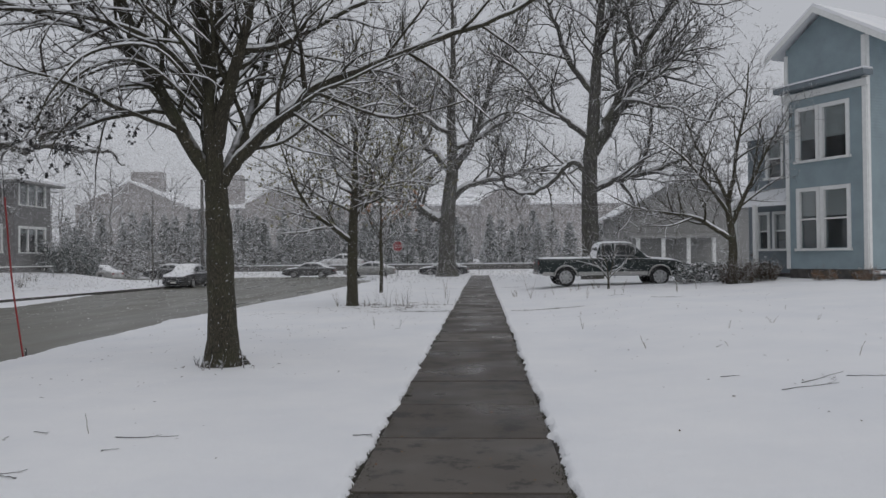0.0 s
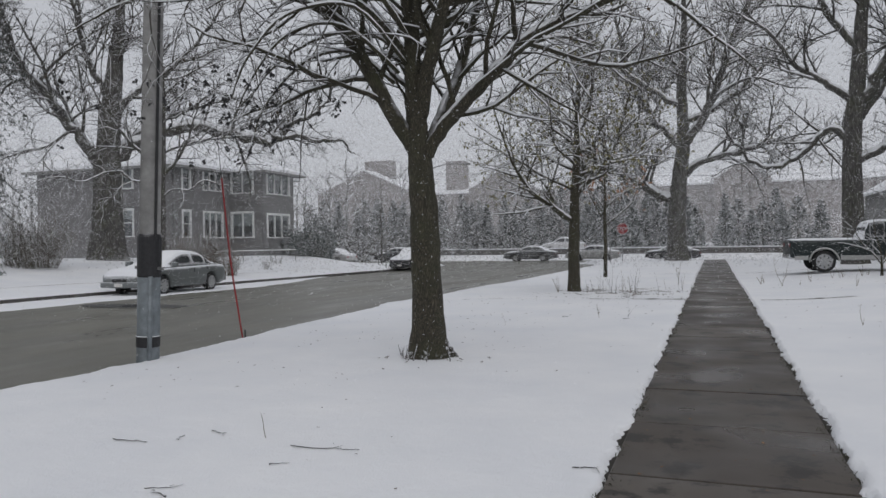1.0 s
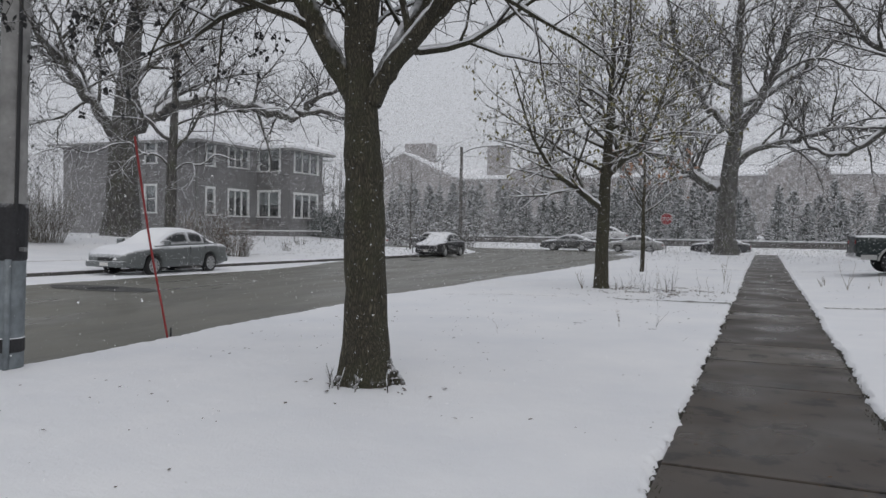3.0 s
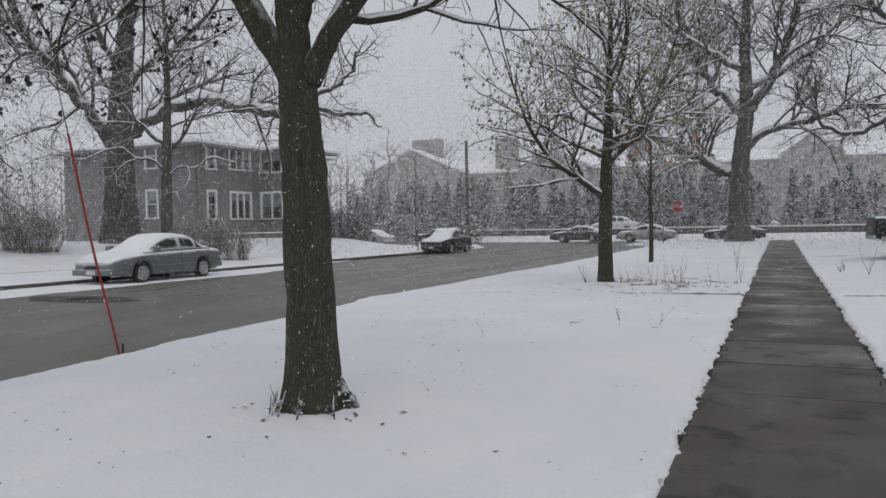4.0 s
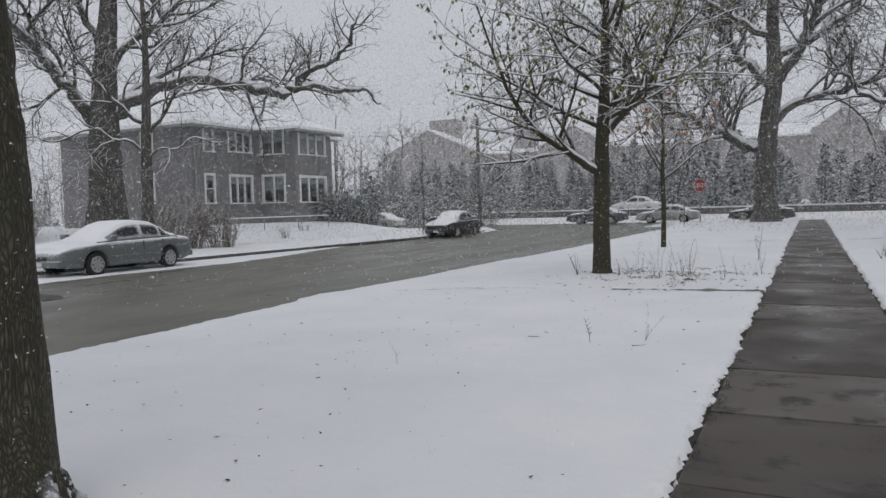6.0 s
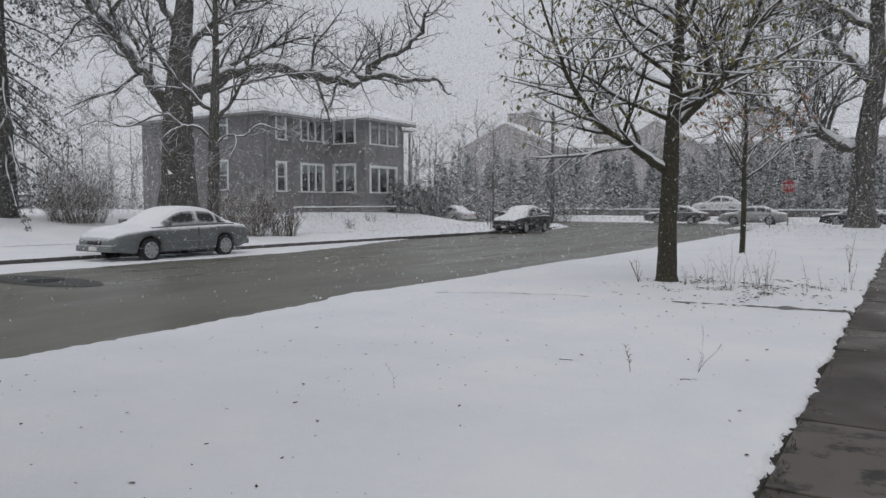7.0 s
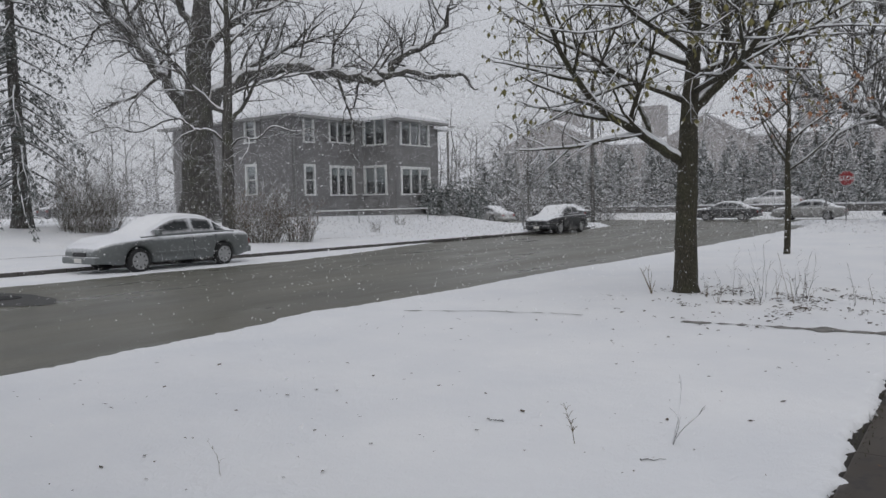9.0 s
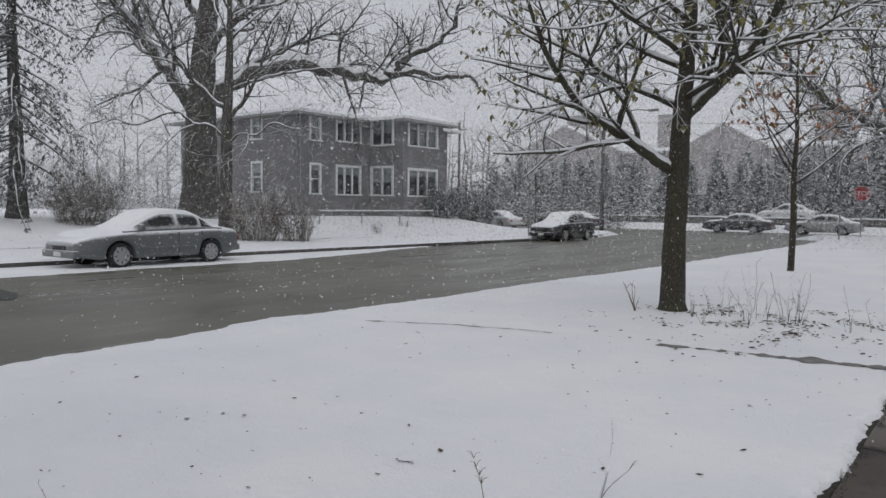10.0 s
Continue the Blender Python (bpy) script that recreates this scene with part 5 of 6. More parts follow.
up = thing("utility_pole", pose(-6.47, 8.26, -0.08, 0.3, 2.6, 0), "weathered grey utility pole with black tar wraps near its foot", "utility pole")
part("pole", cyl(0.135, 0.105, -0.1, 10.5, 20), M_POLE, up, "", True)
part("wrap", lathe([(0.139, 1.12), (0.150, 1.14), (0.152, 1.64), (0.138, 1.68)], 20), M_TAR, up, "torn black wrap")
part("wrap", lathe([(0.14, 0.22), (0.149, 0.23), (0.149, 0.36), (0.14, 0.37)], 20), M_TAR, up, "narrow black band")
part("cable", cyl(0.018, 0.018, 1.6, 10.3, 8, 0.135, -0.05), M_PLASTIC, up)
part("sheath", lathe([(0.139, -0.06), (0.1425, -0.05), (0.1415, 1.13), (0.138, 1.14)], 20), M_SHEATH, up, "dented blue-grey metal sheath", True)
part("conduit", cyl(0.03, 0.03, -0.06, 1.14, 12, 0.115, -0.105), M_SHEATH, up, "grey conduit pipe", True)
part("bracket", box(-0.22, 0.22, -0.02, 0.02, 1.22, 1.26, 0.004), M_STEEL, up)

mk = thing("marker_rod", pose(-6.69, 10.65, -0.08), "thin red marker rod leaning at the kerb with a dark whip", "marker")
ln = lerp_line([(0, 0, 0.0), (0.0, -0.1, 0.42), (0.06, -0.38, 1.3), (0.21, -0.77, 2.53)], 0.0145, 0.013, 4)
V, F = tubes([ln], lambda r: 8)
link_mesh("rod", V, F, M_RED, mk, True)
V, F = tubes([lerp_line([(0.21, -0.77, 2.53), (0.27, -0.92, 3.0), (0.36, -1.1, 3.6)], 0.006, 0.003, 4)], lambda r: 6)
link_mesh("whip", V, F, M_PLASTIC, mk, True)
part("clamp", cyl(0.014, 0.012, -0.02, 0.16, 10, 0.03, 0.02), M_PLASTIC, mk)

fp = thing("street_light_pole", pose(-22.85, 60.6, -0.45), "tall dark street light pole with a curved arm", "street light")
part("pole", cyl(0.16, 0.12, -0.2, 8.7, 14), M_POLE2, fp, "", True)
V, F = tubes([lerp_line([(0, 0, 8.1), (0.9, 0, 8.5), (2.2, 0, 8.7), (3.4, 0, 8.6)], 0.045, 0.035, 5)], lambda r: 8)
link_mesh("arm", V, F, M_STEEL, fp, True)
part("lamp_head", box(3.3, 4.0, -0.14, 0.14, 8.52, 8.68, 0.05), M_STEEL, fp)
sp2 = thing("utility_pole", pose(-45.6, 74.3, 0.2), "bare wooden utility pole behind the grey house", "utility pole")
part("pole", cyl(0.16, 0.12, -0.3, 10.0, 12), M_POLE2, sp2, "", True)
part("crossarm", box(-0.9, 0.9, -0.06, 0.06, 9.1, 9.25, 0.01), M_POLE, sp2)
V, F = tubes([lerp_line([(-45.6, 74.3, 9.4), (-34.0, 67.4, 8.2), (-22.85, 60.6, 7.6)], 0.012, 0.012, 6)], lambda r: 5)
tagged(link_mesh("overhead_wire", V, F, M_PLASTIC), "thin black overhead wire between two poles", "wire")
V, F = tubes([lerp_line([(-23.0, 60.6, 7.5), (0, 76, 7.6), (24, 92, 8.5)], 0.014, 0.014, 10)], lambda r: 5)
tagged(link_mesh("overhead_wire", V, F, M_PLASTIC), "long black overhead wire across the crossing", "wire")

stop = thing("stop_sign", pose(-5.85, 56.5, -0.1, 0, 0, 12), "red octagonal stop sign on a steel post", "traffic sign")
part("post", box(-0.03, 0.03, -0.02, 0.02, -0.2, 2.75, 0.004), M_STEEL, stop)
bm = lathe([(0.43, 0.0), (0.43, 0.012)], 8)
R8 = Matrix.Translation((0, -0.022, 2.45)) @ Matrix.Rotation(radians(90), 4, "X") @ Matrix.Rotation(radians(22.5), 4, "Z")
for v in bm.verts:
    v.co = R8 @ v.co
plate = part("plate", bm, M_WHITE, stop, "white-edged octagonal plate")
bm = lathe([(0.405, 0.0), (0.405, 0.008)], 8)
R9 = Matrix.Translation((0, -0.036, 2.45)) @ Matrix.Rotation(radians(90), 4, "X") @ Matrix.Rotation(radians(22.5), 4, "Z")
for v in bm.verts:
    v.co = R9 @ v.co
part("face", bm, M_SIGN, plate)
cu = bpy.data.curves.new("word", "FONT")
cu.body, cu.size, cu.align_x, cu.align_y, cu.extrude = "STOP", 0.33, "CENTER", "CENTER", 0.003
cu.materials.append(M_WHITE)
word = new("word", cu)
word.parent = plate
word.matrix_basis = Matrix.Translation((0, -0.05, 2.45)) @ Matrix.Rotation(radians(90), 4, "X")
sg = thing("street_sign", pose(-6.3, 53.0, -0.1), "narrow steel signpost seen edge-on near the crossing", "traffic sign")
part("post", box(-0.03, 0.03, -0.03, 0.03, -0.2, 2.4, 0.004), M_STEEL, sg)
part("plate", box(-0.01, 0.01, -0.2, 0.2, 1.7, 2.3, 0.003), M_STEEL, sg)
for px, py, hh in ((-20.0, 45.6, 2.1), (-22.4, 49.6, 2.3), (-33, 72.4, 2.4), (-0.6, 72.5, 2.3)):
    s3 = thing("signpost", pose(px, py, ground_z(px, py) - 0.1), "small white parking sign on a thin steel post", "traffic sign", "parking signs")
    part("post", box(-0.025, 0.025, -0.025, 0.025, 0, hh, 0.004), M_STEEL, s3)
    part("plate", box(-0.15, 0.15, -0.05, -0.03, hh - 0.42, hh - 0.03, 0.003), M_EAVE, s3)

rail = thing("handrail", pose(0, 0, 0), "low white pipe rail on the lawn before the grey house", "handrail")
ra, rb = Vector((-28.15, 38.05)), Vector((-28.1, 47.6))
for i in range(4):
    q = ra.lerp(rb, i / 3)
    part("post", cyl(0.028, 0.028, 0.05, 1.15, 10, q.x, q.y), M_EAVE, rail)
V, F = tubes([lerp_line([(ra.x, ra.y, 1.15), ((ra.x + rb.x) / 2, (ra.y + rb.y) / 2, 1.15), (rb.x, rb.y, 1.15)], 0.035, 0.035, 3)], lambda r: 10)
link_mesh("top_rail", V, F, M_WHITE, rail, True)

# ---- kerb and gutter ----
kb = tagged(new("kerb"), "dark weathered kerbstones with snow on top", "kerb", kind="structure")
ksh = {}
for i in range(48):
    y0 = 2.0 + i * 1.2
    x = KERB_F + 0.02
    if y0 > 50:
        x -= ((y0 + 0.6 - 50) ** 2) * 0.03
    bm = box(-0.08, 0.10, 0.012, 1.188, -0.3, 0.0, 0.015) if not ksh else None
    if bm:
        ob = part("kerbstone", bm, M_STONE, kb)
        ksh["mesh"] = ob.data
    else:
        ob = new("kerbstone", ksh["mesh"])
        ob.parent = kb
    ob.location = (x, y0, road_z(y0) + 0.115 + 0.01 * noise.noise((i * 1.7, 0, 0)))
    if y0 > 50:
        ob.rotation_euler = (0, 0, math.atan(2 * (y0 + 0.6 - 50) * 0.03))

V, F = [], []
ny, nxx = 560, 12
for j in range(ny + 1):
    y = 4 + 44 * j / ny
    e = -16.75 + 0.22 * noise.noise((y * 0.45, 0, 2)) + 0.10 * noise.noise((y * 2.2, 0, 5)) + 0.04 * noise.noise((y * 8, 0, 9)) - 2.3 * step(27, 37, y) + 0.5 * step(30, 24, y) - 0.6 * step(14, 4, y)
    for i in range(nxx + 1):
        t = i / nxx
        x = -19.2 + (e + 19.2) * t
        z = crown(x, y) + 0.028 * (1 - t ** 8) - 0.02 * t ** 8 + 0.012 * noise.noise((x * 2, y * 2, 1))
        V.append((x, y, z))
for j in range(ny):
    for i in range(nxx):
        o = j * (nxx + 1) + i
        F.append((o, o + 1, o + nxx + 2, o + nxx + 1))
tagged(link_mesh("gutter_snow", V, F, M_SNOW, smooth=True), "strip of settled snow under the parked cars", "snow", kind="stuff")

mh = thing("manhole_patch", pose(-14.1, 16.3, crown(-14.1, 16.3) + 0.006), "dark patched asphalt square round a manhole", "road patch")
V, F = [(0, 0, 0.006)], []
for i in range(40):
    a = 6.283 * i / 40
    k = 1 + 0.16 * noise.noise((math.cos(a) * 2, math.sin(a) * 2, 4))
    V.append((1.7 * k * math.cos(a), 0.62 * k * math.sin(a), 0.004))
    F.append((0, 1 + i, 1 + (i + 1) % 40))
link_mesh("patch", V, F, M_PATCH, mh)
part("cover", lathe([(0.34, 0.0), (0.34, 0.012), (0.30, 0.014)], 24), M_TYRE, mh)

# ---- plants ----
def wisp(rng, base, h, n, spread, r=0.004, kids=3, foot=0.0):
    """Dry stalks from one root, or from a foot of that radius."""
    lines = []
    for _ in range(n):
        a = rng.uniform(0, 6.28)
        k = spread * (rng.random() ** 0.6) * 1.25
        d = Vector((math.cos(a) * k, math.sin(a) * k, 1)).normalized()
        L = h * rng.uniform(0.35, 1.1)
        q = foot * math.sqrt(rng.random()) if foot else 0.0
        b = a + rng.gauss(0, 0.5)
        p = Vector(base) + Vector((math.cos(b) * q, math.sin(b) * q, 0))
        if foot:
            L *= 1.1 - 0.5 * q / foot
        line = [(p.copy(), r)]
        m = 5
        for i in range(m):
            d = (d + Vector((rng.gauss(0, 0.12), rng.gauss(0, 0.12), 0))).normalized()
            p = p + d * L / m
            line.append((p.copy(), r * (1 - 0.6 * (i + 1) / m)))
        lines.append(line)
        for _ in range(kids):
            j = rng.randrange(2, m + 1)
            q = line[j][0]
            b = rng.uniform(0, 6.28)
            e = q + Vector((math.cos(b) * 0.6, math.sin(b) * 0.6, rng.uniform(0.3, 0.9))) * L * 0.22
            lines.append([(q, r * 0.6), ((q + e) / 2 + Vector((0, 0, 0.01)), r * 0.5), (e, r * 0.35)])
    return lines


rw = random.Random(77)


def weed(x, y, h, n, spread, label, kids=3, r=0.004, mat=None):
    ob = thing("weed", pose(x, y, ground_z(x, y) - 0.02), label, "weed", "dry weeds in the snow")
    V, F = tubes(wisp(rw, (0, 0, 0), h, n, spread, r, kids), lambda r: 4)
    link_mesh("stalk", V, F, mat or M_STALK, ob)["kind"] = "stuff"


weed(-1.51, 14.07, 0.46, 1, 0.08, "thin dry weed with fine branchlets standing in the snow", 18, 0.003)
weed(-1.04, 14.37, 0.44, 3, 0.4, "forked dry twig standing in the snow", 2, 0.0035, M_TWIG)
weed(-2.85, 12.6, 0.22, 1, 0.1, "single dry stalk standing in the snow", 3, 0.002)
weed(-2.61, 5.12, 0.2, 1, 0.15, "single bent stalk standing in the snow", 0)
weed(2.6, 13.5, 0.3, 2, 0.4, "dry weed standing in the snow", 2)
for i in range(30):
    a, d = rw.uniform(-0.35, 1.0), rw.uniform(0.35, 3.2)
    x, y = -3.23 + d * math.cos(a) * 1.05, 21.0 + d * math.sin(a) * 0.5 + rw.uniform(-0.7, 0.7)
    weed(x, y, rw.uniform(0.2, 0.8), rw.randrange(1, 5), rw.uniform(0.08, 0.3), "dry stalks round the foot of the young tree", 2, 0.0032, rw.choice((M_STALK, M_TWIG)))
weed(-3.6, 20.9, 0.45, 5, 0.2, "clump of upright dry shoots beside the trunk", 1, 0.006)
weed(-0.6, 24.8, 1.0, 3, 0.15, "tall dry stalks by the pavement", 2, 0.006)
weed(2.3, 24.0, 0.8, 3, 0.25, "tall dry stalks by the pavement", 3, 0.005)
for i in range(14):
    weed(rw.uniform(1.8, 8.0), rw.uniform(21.5, 27.5), rw.uniform(0.2, 0.55), rw.randrange(2, 5), 0.3, "dry garden stalks poking through the snow", 3, 0.005)
for i in range(10):
    weed(rw.uniform(3.0, 7.5), rw.uniform(7, 17), rw.uniform(0.12, 0.3), rw.randrange(1, 3), 0.8, "bent dry twigs half buried in snow", 2, 0.004)
# shoots at the maple's foot
for dx, dy in ((-0.42, -0.02), (-0.46, 0.06), (-0.36, -0.1), (-0.25, -0.3), (-0.12, -0.36), (-0.2, -0.33), (0.05, -0.38), (0.32, -0.3)):
    weed(-2.78 + dx, 9.0 + dy, 0.2, 2, 0.15, "short dark shoots at the foot of the maple", 0, 0.006, M_TWIG)

make_tree(83, (5.3, 26.6, 0.25), [(0, 0, -0.1), (0.01, 0, 0.2), (0, 0, 0.4)], 0.045, 0.03, [
    ([(0, 0, 0.35), (-0.2, 0.05, 0.65), (-0.5, 0.1, 1.0), (-0.75, 0.1, 1.45), (-1.0, 0.1, 1.7)], 0.026, 0.006, 1.4),
    ([(0, 0, 0.35), (-0.05, -0.1, 0.8), (-0.2, -0.2, 1.3), (-0.25, -0.2, 1.8)], 0.026, 0.006, 1.4),
    ([(0, 0, 0.35), (0.15, 0.1, 0.75), (0.25, 0.15, 1.2), (0.5, 0.2, 1.75)], 0.026, 0.006, 1.4),
    ([(0, 0, 0.35), (0.25, -0.05, 0.65), (0.6, -0.1, 0.95), (0.9, -0.1, 1.4)], 0.024, 0.006, 1.4),
    ([(-0.3, 0.05, 0.8), (-0.8, 0.0, 0.95), (-1.2, 0.0, 1.05)], 0.014, 0.005, 1.4),
], dict(dens=[3.0, 6.0, 6.0], ratio=0.5, cap=[2, 0.6, 0.3], levels=2, up=[0.1, 0.05, 0.0], tip=0.004, seg=[0.2, 0.15, 0.1, 0.1]),
    "small forked ornamental tree dusted with snow, before the pickup", flare=1.2, trunk_kids=False, snow_min=0.006)


def bush(x, y, r, h, n, label, mat=None, kids=12, leaf=None):
    b = thing("shrub", pose(x, y, ground_z(x, y) - 0.05), label, "shrub")
    V, F = tubes(wisp(rw, (0, 0, 0), h, n, 0.65 * r / h, 0.0065, kids, 0.55 * r), lambda r: 4 if r > 0.008 else 3)
    link_mesh("branchwork", V, F, mat or M_SHRUB, b)["kind"] = "stuff"
    if leaf:
        lines = [(2, q) for q in wisp(rw, (0, 0, 0), h, n, 0.65 * r / h, 0.01, kids, 0.55 * r)]
        V, F = leaves_at(rw, lines, leaf[1], leaf[2], 0.1, False, 0.32 if leaf[0] != M_NEEDLE else 0.14)
        link_mesh("leaves", V, F, leaf[0], b)["kind"] = "stuff"


bush(-28.9, 26.1, 1.9, 2.9, 400, "wide bare shrub dusted with snow on the far lawn")
bush(-22.7, 29.6, 1.5, 2.6, 300, "tangled brown shrub behind the parked sedan", leaf=(M_LEAF, 500, 0.06))
bush(-21.9, 30.9, 1.0, 1.9, 150, "tangled brown shrub beside another", leaf=(M_LEAF, 300, 0.06))
bush(-30.3, 51.6, 1.3, 2.5, 90, "snowy evergreen shrub at the corner of the grey house", leaf=(M_NEEDLE, 9000, 0.17))
bush(-29.8, 54.2, 1.3, 2.0, 90, "snowy evergreen shrub beside the grey house", leaf=(M_NEEDLE, 7000, 0.17))
bush(-31.9, 57.9, 1.5, 3.2, 90, "tall snowy evergreen shrub past the grey house", leaf=(M_NEEDLE, 11000, 0.19))
bush(-27.0, 43.5, 0.5, 0.7, 24, "small bare shrub in the lawn")
bush(-24.6, 38.6, 0.5, 0.8, 24, "small bare shrub in the lawn")
bush(11.0, 27.0, 0.8, 1.0, 80, "dense dark shrub at the foot of the blue house", leaf=(M_LITTER, 1200, 0.07))
bush(9.9, 26.5, 0.9, 1.1, 90, "dense dark shrub under the crab apple", leaf=(M_LITTER, 1200, 0.07))
bush(12.6, 25.6, 0.6, 0.55, 60, "low brown plants along the blue house", leaf=(M_LEAF, 500, 0.06))
bush(13.6, 24.7, 0.6, 0.55, 60, "low brown plants along the blue house", leaf=(M_LEAF, 500, 0.06))
hd = thing("hedge", pose(0, 0, 0), "low clipped dark hedge topped with snow", "hedge")
rh = random.Random(8)
lines = []
for i in range(1500):
    p = Vector((rh.uniform(8.3, 12.0), rh.uniform(28.2, 29.0), rh.uniform(0.35, 1.05)))
    lines.append((2, [(p, 0.006), (p + Vector((rh.gauss(0, 0.1), rh.gauss(0, 0.1), rh.uniform(0, 0.15))), 0.004)]))
V, F = tubes([q for _, q in lines], lambda r: 3)
link_mesh("branchwork", V, F, M_SHRUB, hd)["kind"] = "stuff"
V, F = leaves_at(rh, lines, 5000, 0.09, 0, False)
link_mesh("leaves", V, F, M_NEEDLE, hd)["kind"] = "stuff"


# ---- conifers ----
def cone_tree(x, y, h, r, seed, label):
    rc = random.Random(seed)
    t = thing("arborvitae", pose(x, y, ground_z(x, y) - 0.1), label, "evergreen", "row of clipped evergreens")
    part("trunk", cyl(0.09, 0.03, 0, h * 0.9, 8), M_BARK2, t)
    V, F = [], []
    for _ in range(760):
        u = rc.random() ** 0.75
        z = 0.25 + (h - 0.25) * (1 - u)
        rr = r * (u ** 0.75) * (0.75 + 0.35 * rc.random()) + 0.03
        a = rc.uniform(0, 6.28)
        rr *= 1 + 0.18 * math.sin(a * 3 + seed) * math.sin(z * 2 + seed)
        p = Vector((rr * math.cos(a), rr * math.sin(a), z))
        L = 0.40 * rc.uniform(0.7, 1.4)
        d = Vector((math.cos(a) * 0.8, math.sin(a) * 0.8, rc.uniform(-0.2, 0.9))).normalized()
        s = Vector((-math.sin(a), math.cos(a), rc.uniform(-0.5, 0.5))) * L * 0.3
        b = len(V)
        V += [p - d * L * 0.4, p + s, p + d * L * 0.6, p - s, p + d.cross(s).normalized() * L * 0.12]
        F += [(b, b + 1, b + 4), (b + 1, b + 2, b + 4), (b + 2, b + 3, b + 4), (b + 3, b, b + 4)]
    link_mesh("crown", V, F, M_CEDAR, t)["kind"] = "stuff"


rc = random.Random(3)
xs = [-46, -44, -42.2, -40.6, -36, -33.6, -31.6, -26.4, -24.4, -20.6, -14.4, -9.4, -4.2, -2.4, -39, -37, -34.5, -32.8, -30.6, -29, -27.2, -25.6, -23.5, -21.8, -19.6, -18, -12.8, -11.2, -7.5, -6.0, 1.5, 4.0, 7.0, 10.3, 14, 17, 21]
for i, x in enumerate(xs):
    cone_tree(x + rc.uniform(-0.4, 0.4), 82 + rc.uniform(-2, 2.5), rc.uniform(4.2, 6.6), rc.uniform(0.9, 1.35), i, "tall narrow evergreen dusted with snow before the school")
for i in range(30):
    x = -50 + 2.05 * i + rc.uniform(-0.7, 0.7)
    if -1.0 < x < 1.5:
        continue
    cone_tree(x, 88.5 + rc.uniform(-1.8, 1.8), rc.uniform(4.6, 7.4), rc.uniform(1.2, 2.0), 60 + i, "broad evergreen in the second row before the school")
for i, (x, y, h, r) in enumerate(((-13.6, 84.5, 8.8, 1.9), (-11.2, 86.0, 9.6, 2.1), (-8.6, 84.8, 8.4, 1.9), (-16.2, 86.5, 7.8, 1.7), (-6.0, 87.0, 8.0, 1.9))):
    cone_tree(x, y, h, r, 130 + i, "tall dark evergreen standing over the hedge row")


def spruce(place, h, label, seed, needles):
    rs = random.Random(seed)
    t = thing("spruce", pose(*place), label, "spruce")
    tl = [(Vector((0.1 * math.sin(i * 0.7), 0, -0.2 + (h + 0.2) * i / 14)), 0.30 * (1 - i / 15) * (1 + 0.8 * math.exp(-i * 1.3)) + 0.02) for i in range(15)]
    V, F = tubes([tl], lambda r: 14, 0.05, rs)
    link_mesh("trunk", V, F, M_BARK2, t, True)
    boughs, sprays = [], []
    for i in range(96):
        z = 2.3 + (h - 2.6) * (i / 96)
        a = rs.uniform(0, 6.28)
        L = (4.6 * (1 - z / (h + 2)) + 0.6) * rs.uniform(0.6, 1.1)
        d = Vector((math.cos(a), math.sin(a), rs.uniform(-0.5, 0.0)))
        p = Vector((0, 0, z))
        line = [(p.copy(), 0.045)]
        m = 8
        for k in range(m):
            d = (d + Vector((rs.gauss(0, 0.08), rs.gauss(0, 0.08), 0.05 if k > 4 else -0.05))).normalized()
            p = p + d * L / m
            line.append((p.copy(), 0.045 * (1 - (k + 1) / m) + 0.006))
            for _ in range(4):
                if k > 1:
                    e = p + Vector((rs.gauss(0, 0.4), rs.gauss(0, 0.4), rs.uniform(-0.75, -0.05)))
                    mid = (p + e) / 2 + Vector((0, 0, 0.08))
                    sprays.append((2, [(p.copy(), 0.009), (mid, 0.007), (e, 0.005)]))
        boughs.append((1, line))
    V, F = tubes([q for _, q in boughs + sprays], lambda r: 5 if r > 0.02 else 3)
    link_mesh("canopy", V, F, M_BARK2, t, True)["kind"] = "stuff"
    V, F = leaves_at(rs, sprays, needles, 0.14, 0, True, 0.1)
    link_mesh("needles", V, F, M_SPRUCE, t)["kind"] = "stuff"
    sn = snow_on(boughs, 0.012, rs)
    V, F = tubes(sn, lambda r: 5)
    link_mesh("snow_cover", V, F, M_SNOW, t, True)["kind"] = "stuff"


spruce((-30.8, 24.3, 0.42), 16, "old spruce with drooping snowy boughs on the far lawn", 4, 32000)
spruce((-37.5, 21.0, 0.6), 14, "old spruce standing back on the far lawn", 6, 14000)

# ---- woods in the distance ----
rd = random.Random(12)
st = dict(STYLE)
st.update(dict(BIG, levels=2, tip=0.02, dens=[0.8, 0.9, 1.1], cap=[10, 3.4, 1.7], seg=[1.0, 0.9, 0.7]))
lines = []
spots = [(rd.uniform(-100, -52), rd.uniform(58, 100)) for _ in range(34)] + [(rd.uniform(-56, -26), rd.uniform(80, 100)) for _ in range(18)] + \
        [(rd.uniform(-112, -78), rd.uniform(32, 74)) for _ in range(40)] + [(rd.uniform(12, 60), rd.uniform(60, 88)) for _ in range(20)] + [(rd.uniform(-90, 70), rd.uniform(148, 170)) for _ in range(22)] + \
        [(rd.uniform(18, 40), rd.uniform(36, 56)) for _ in range(6)]
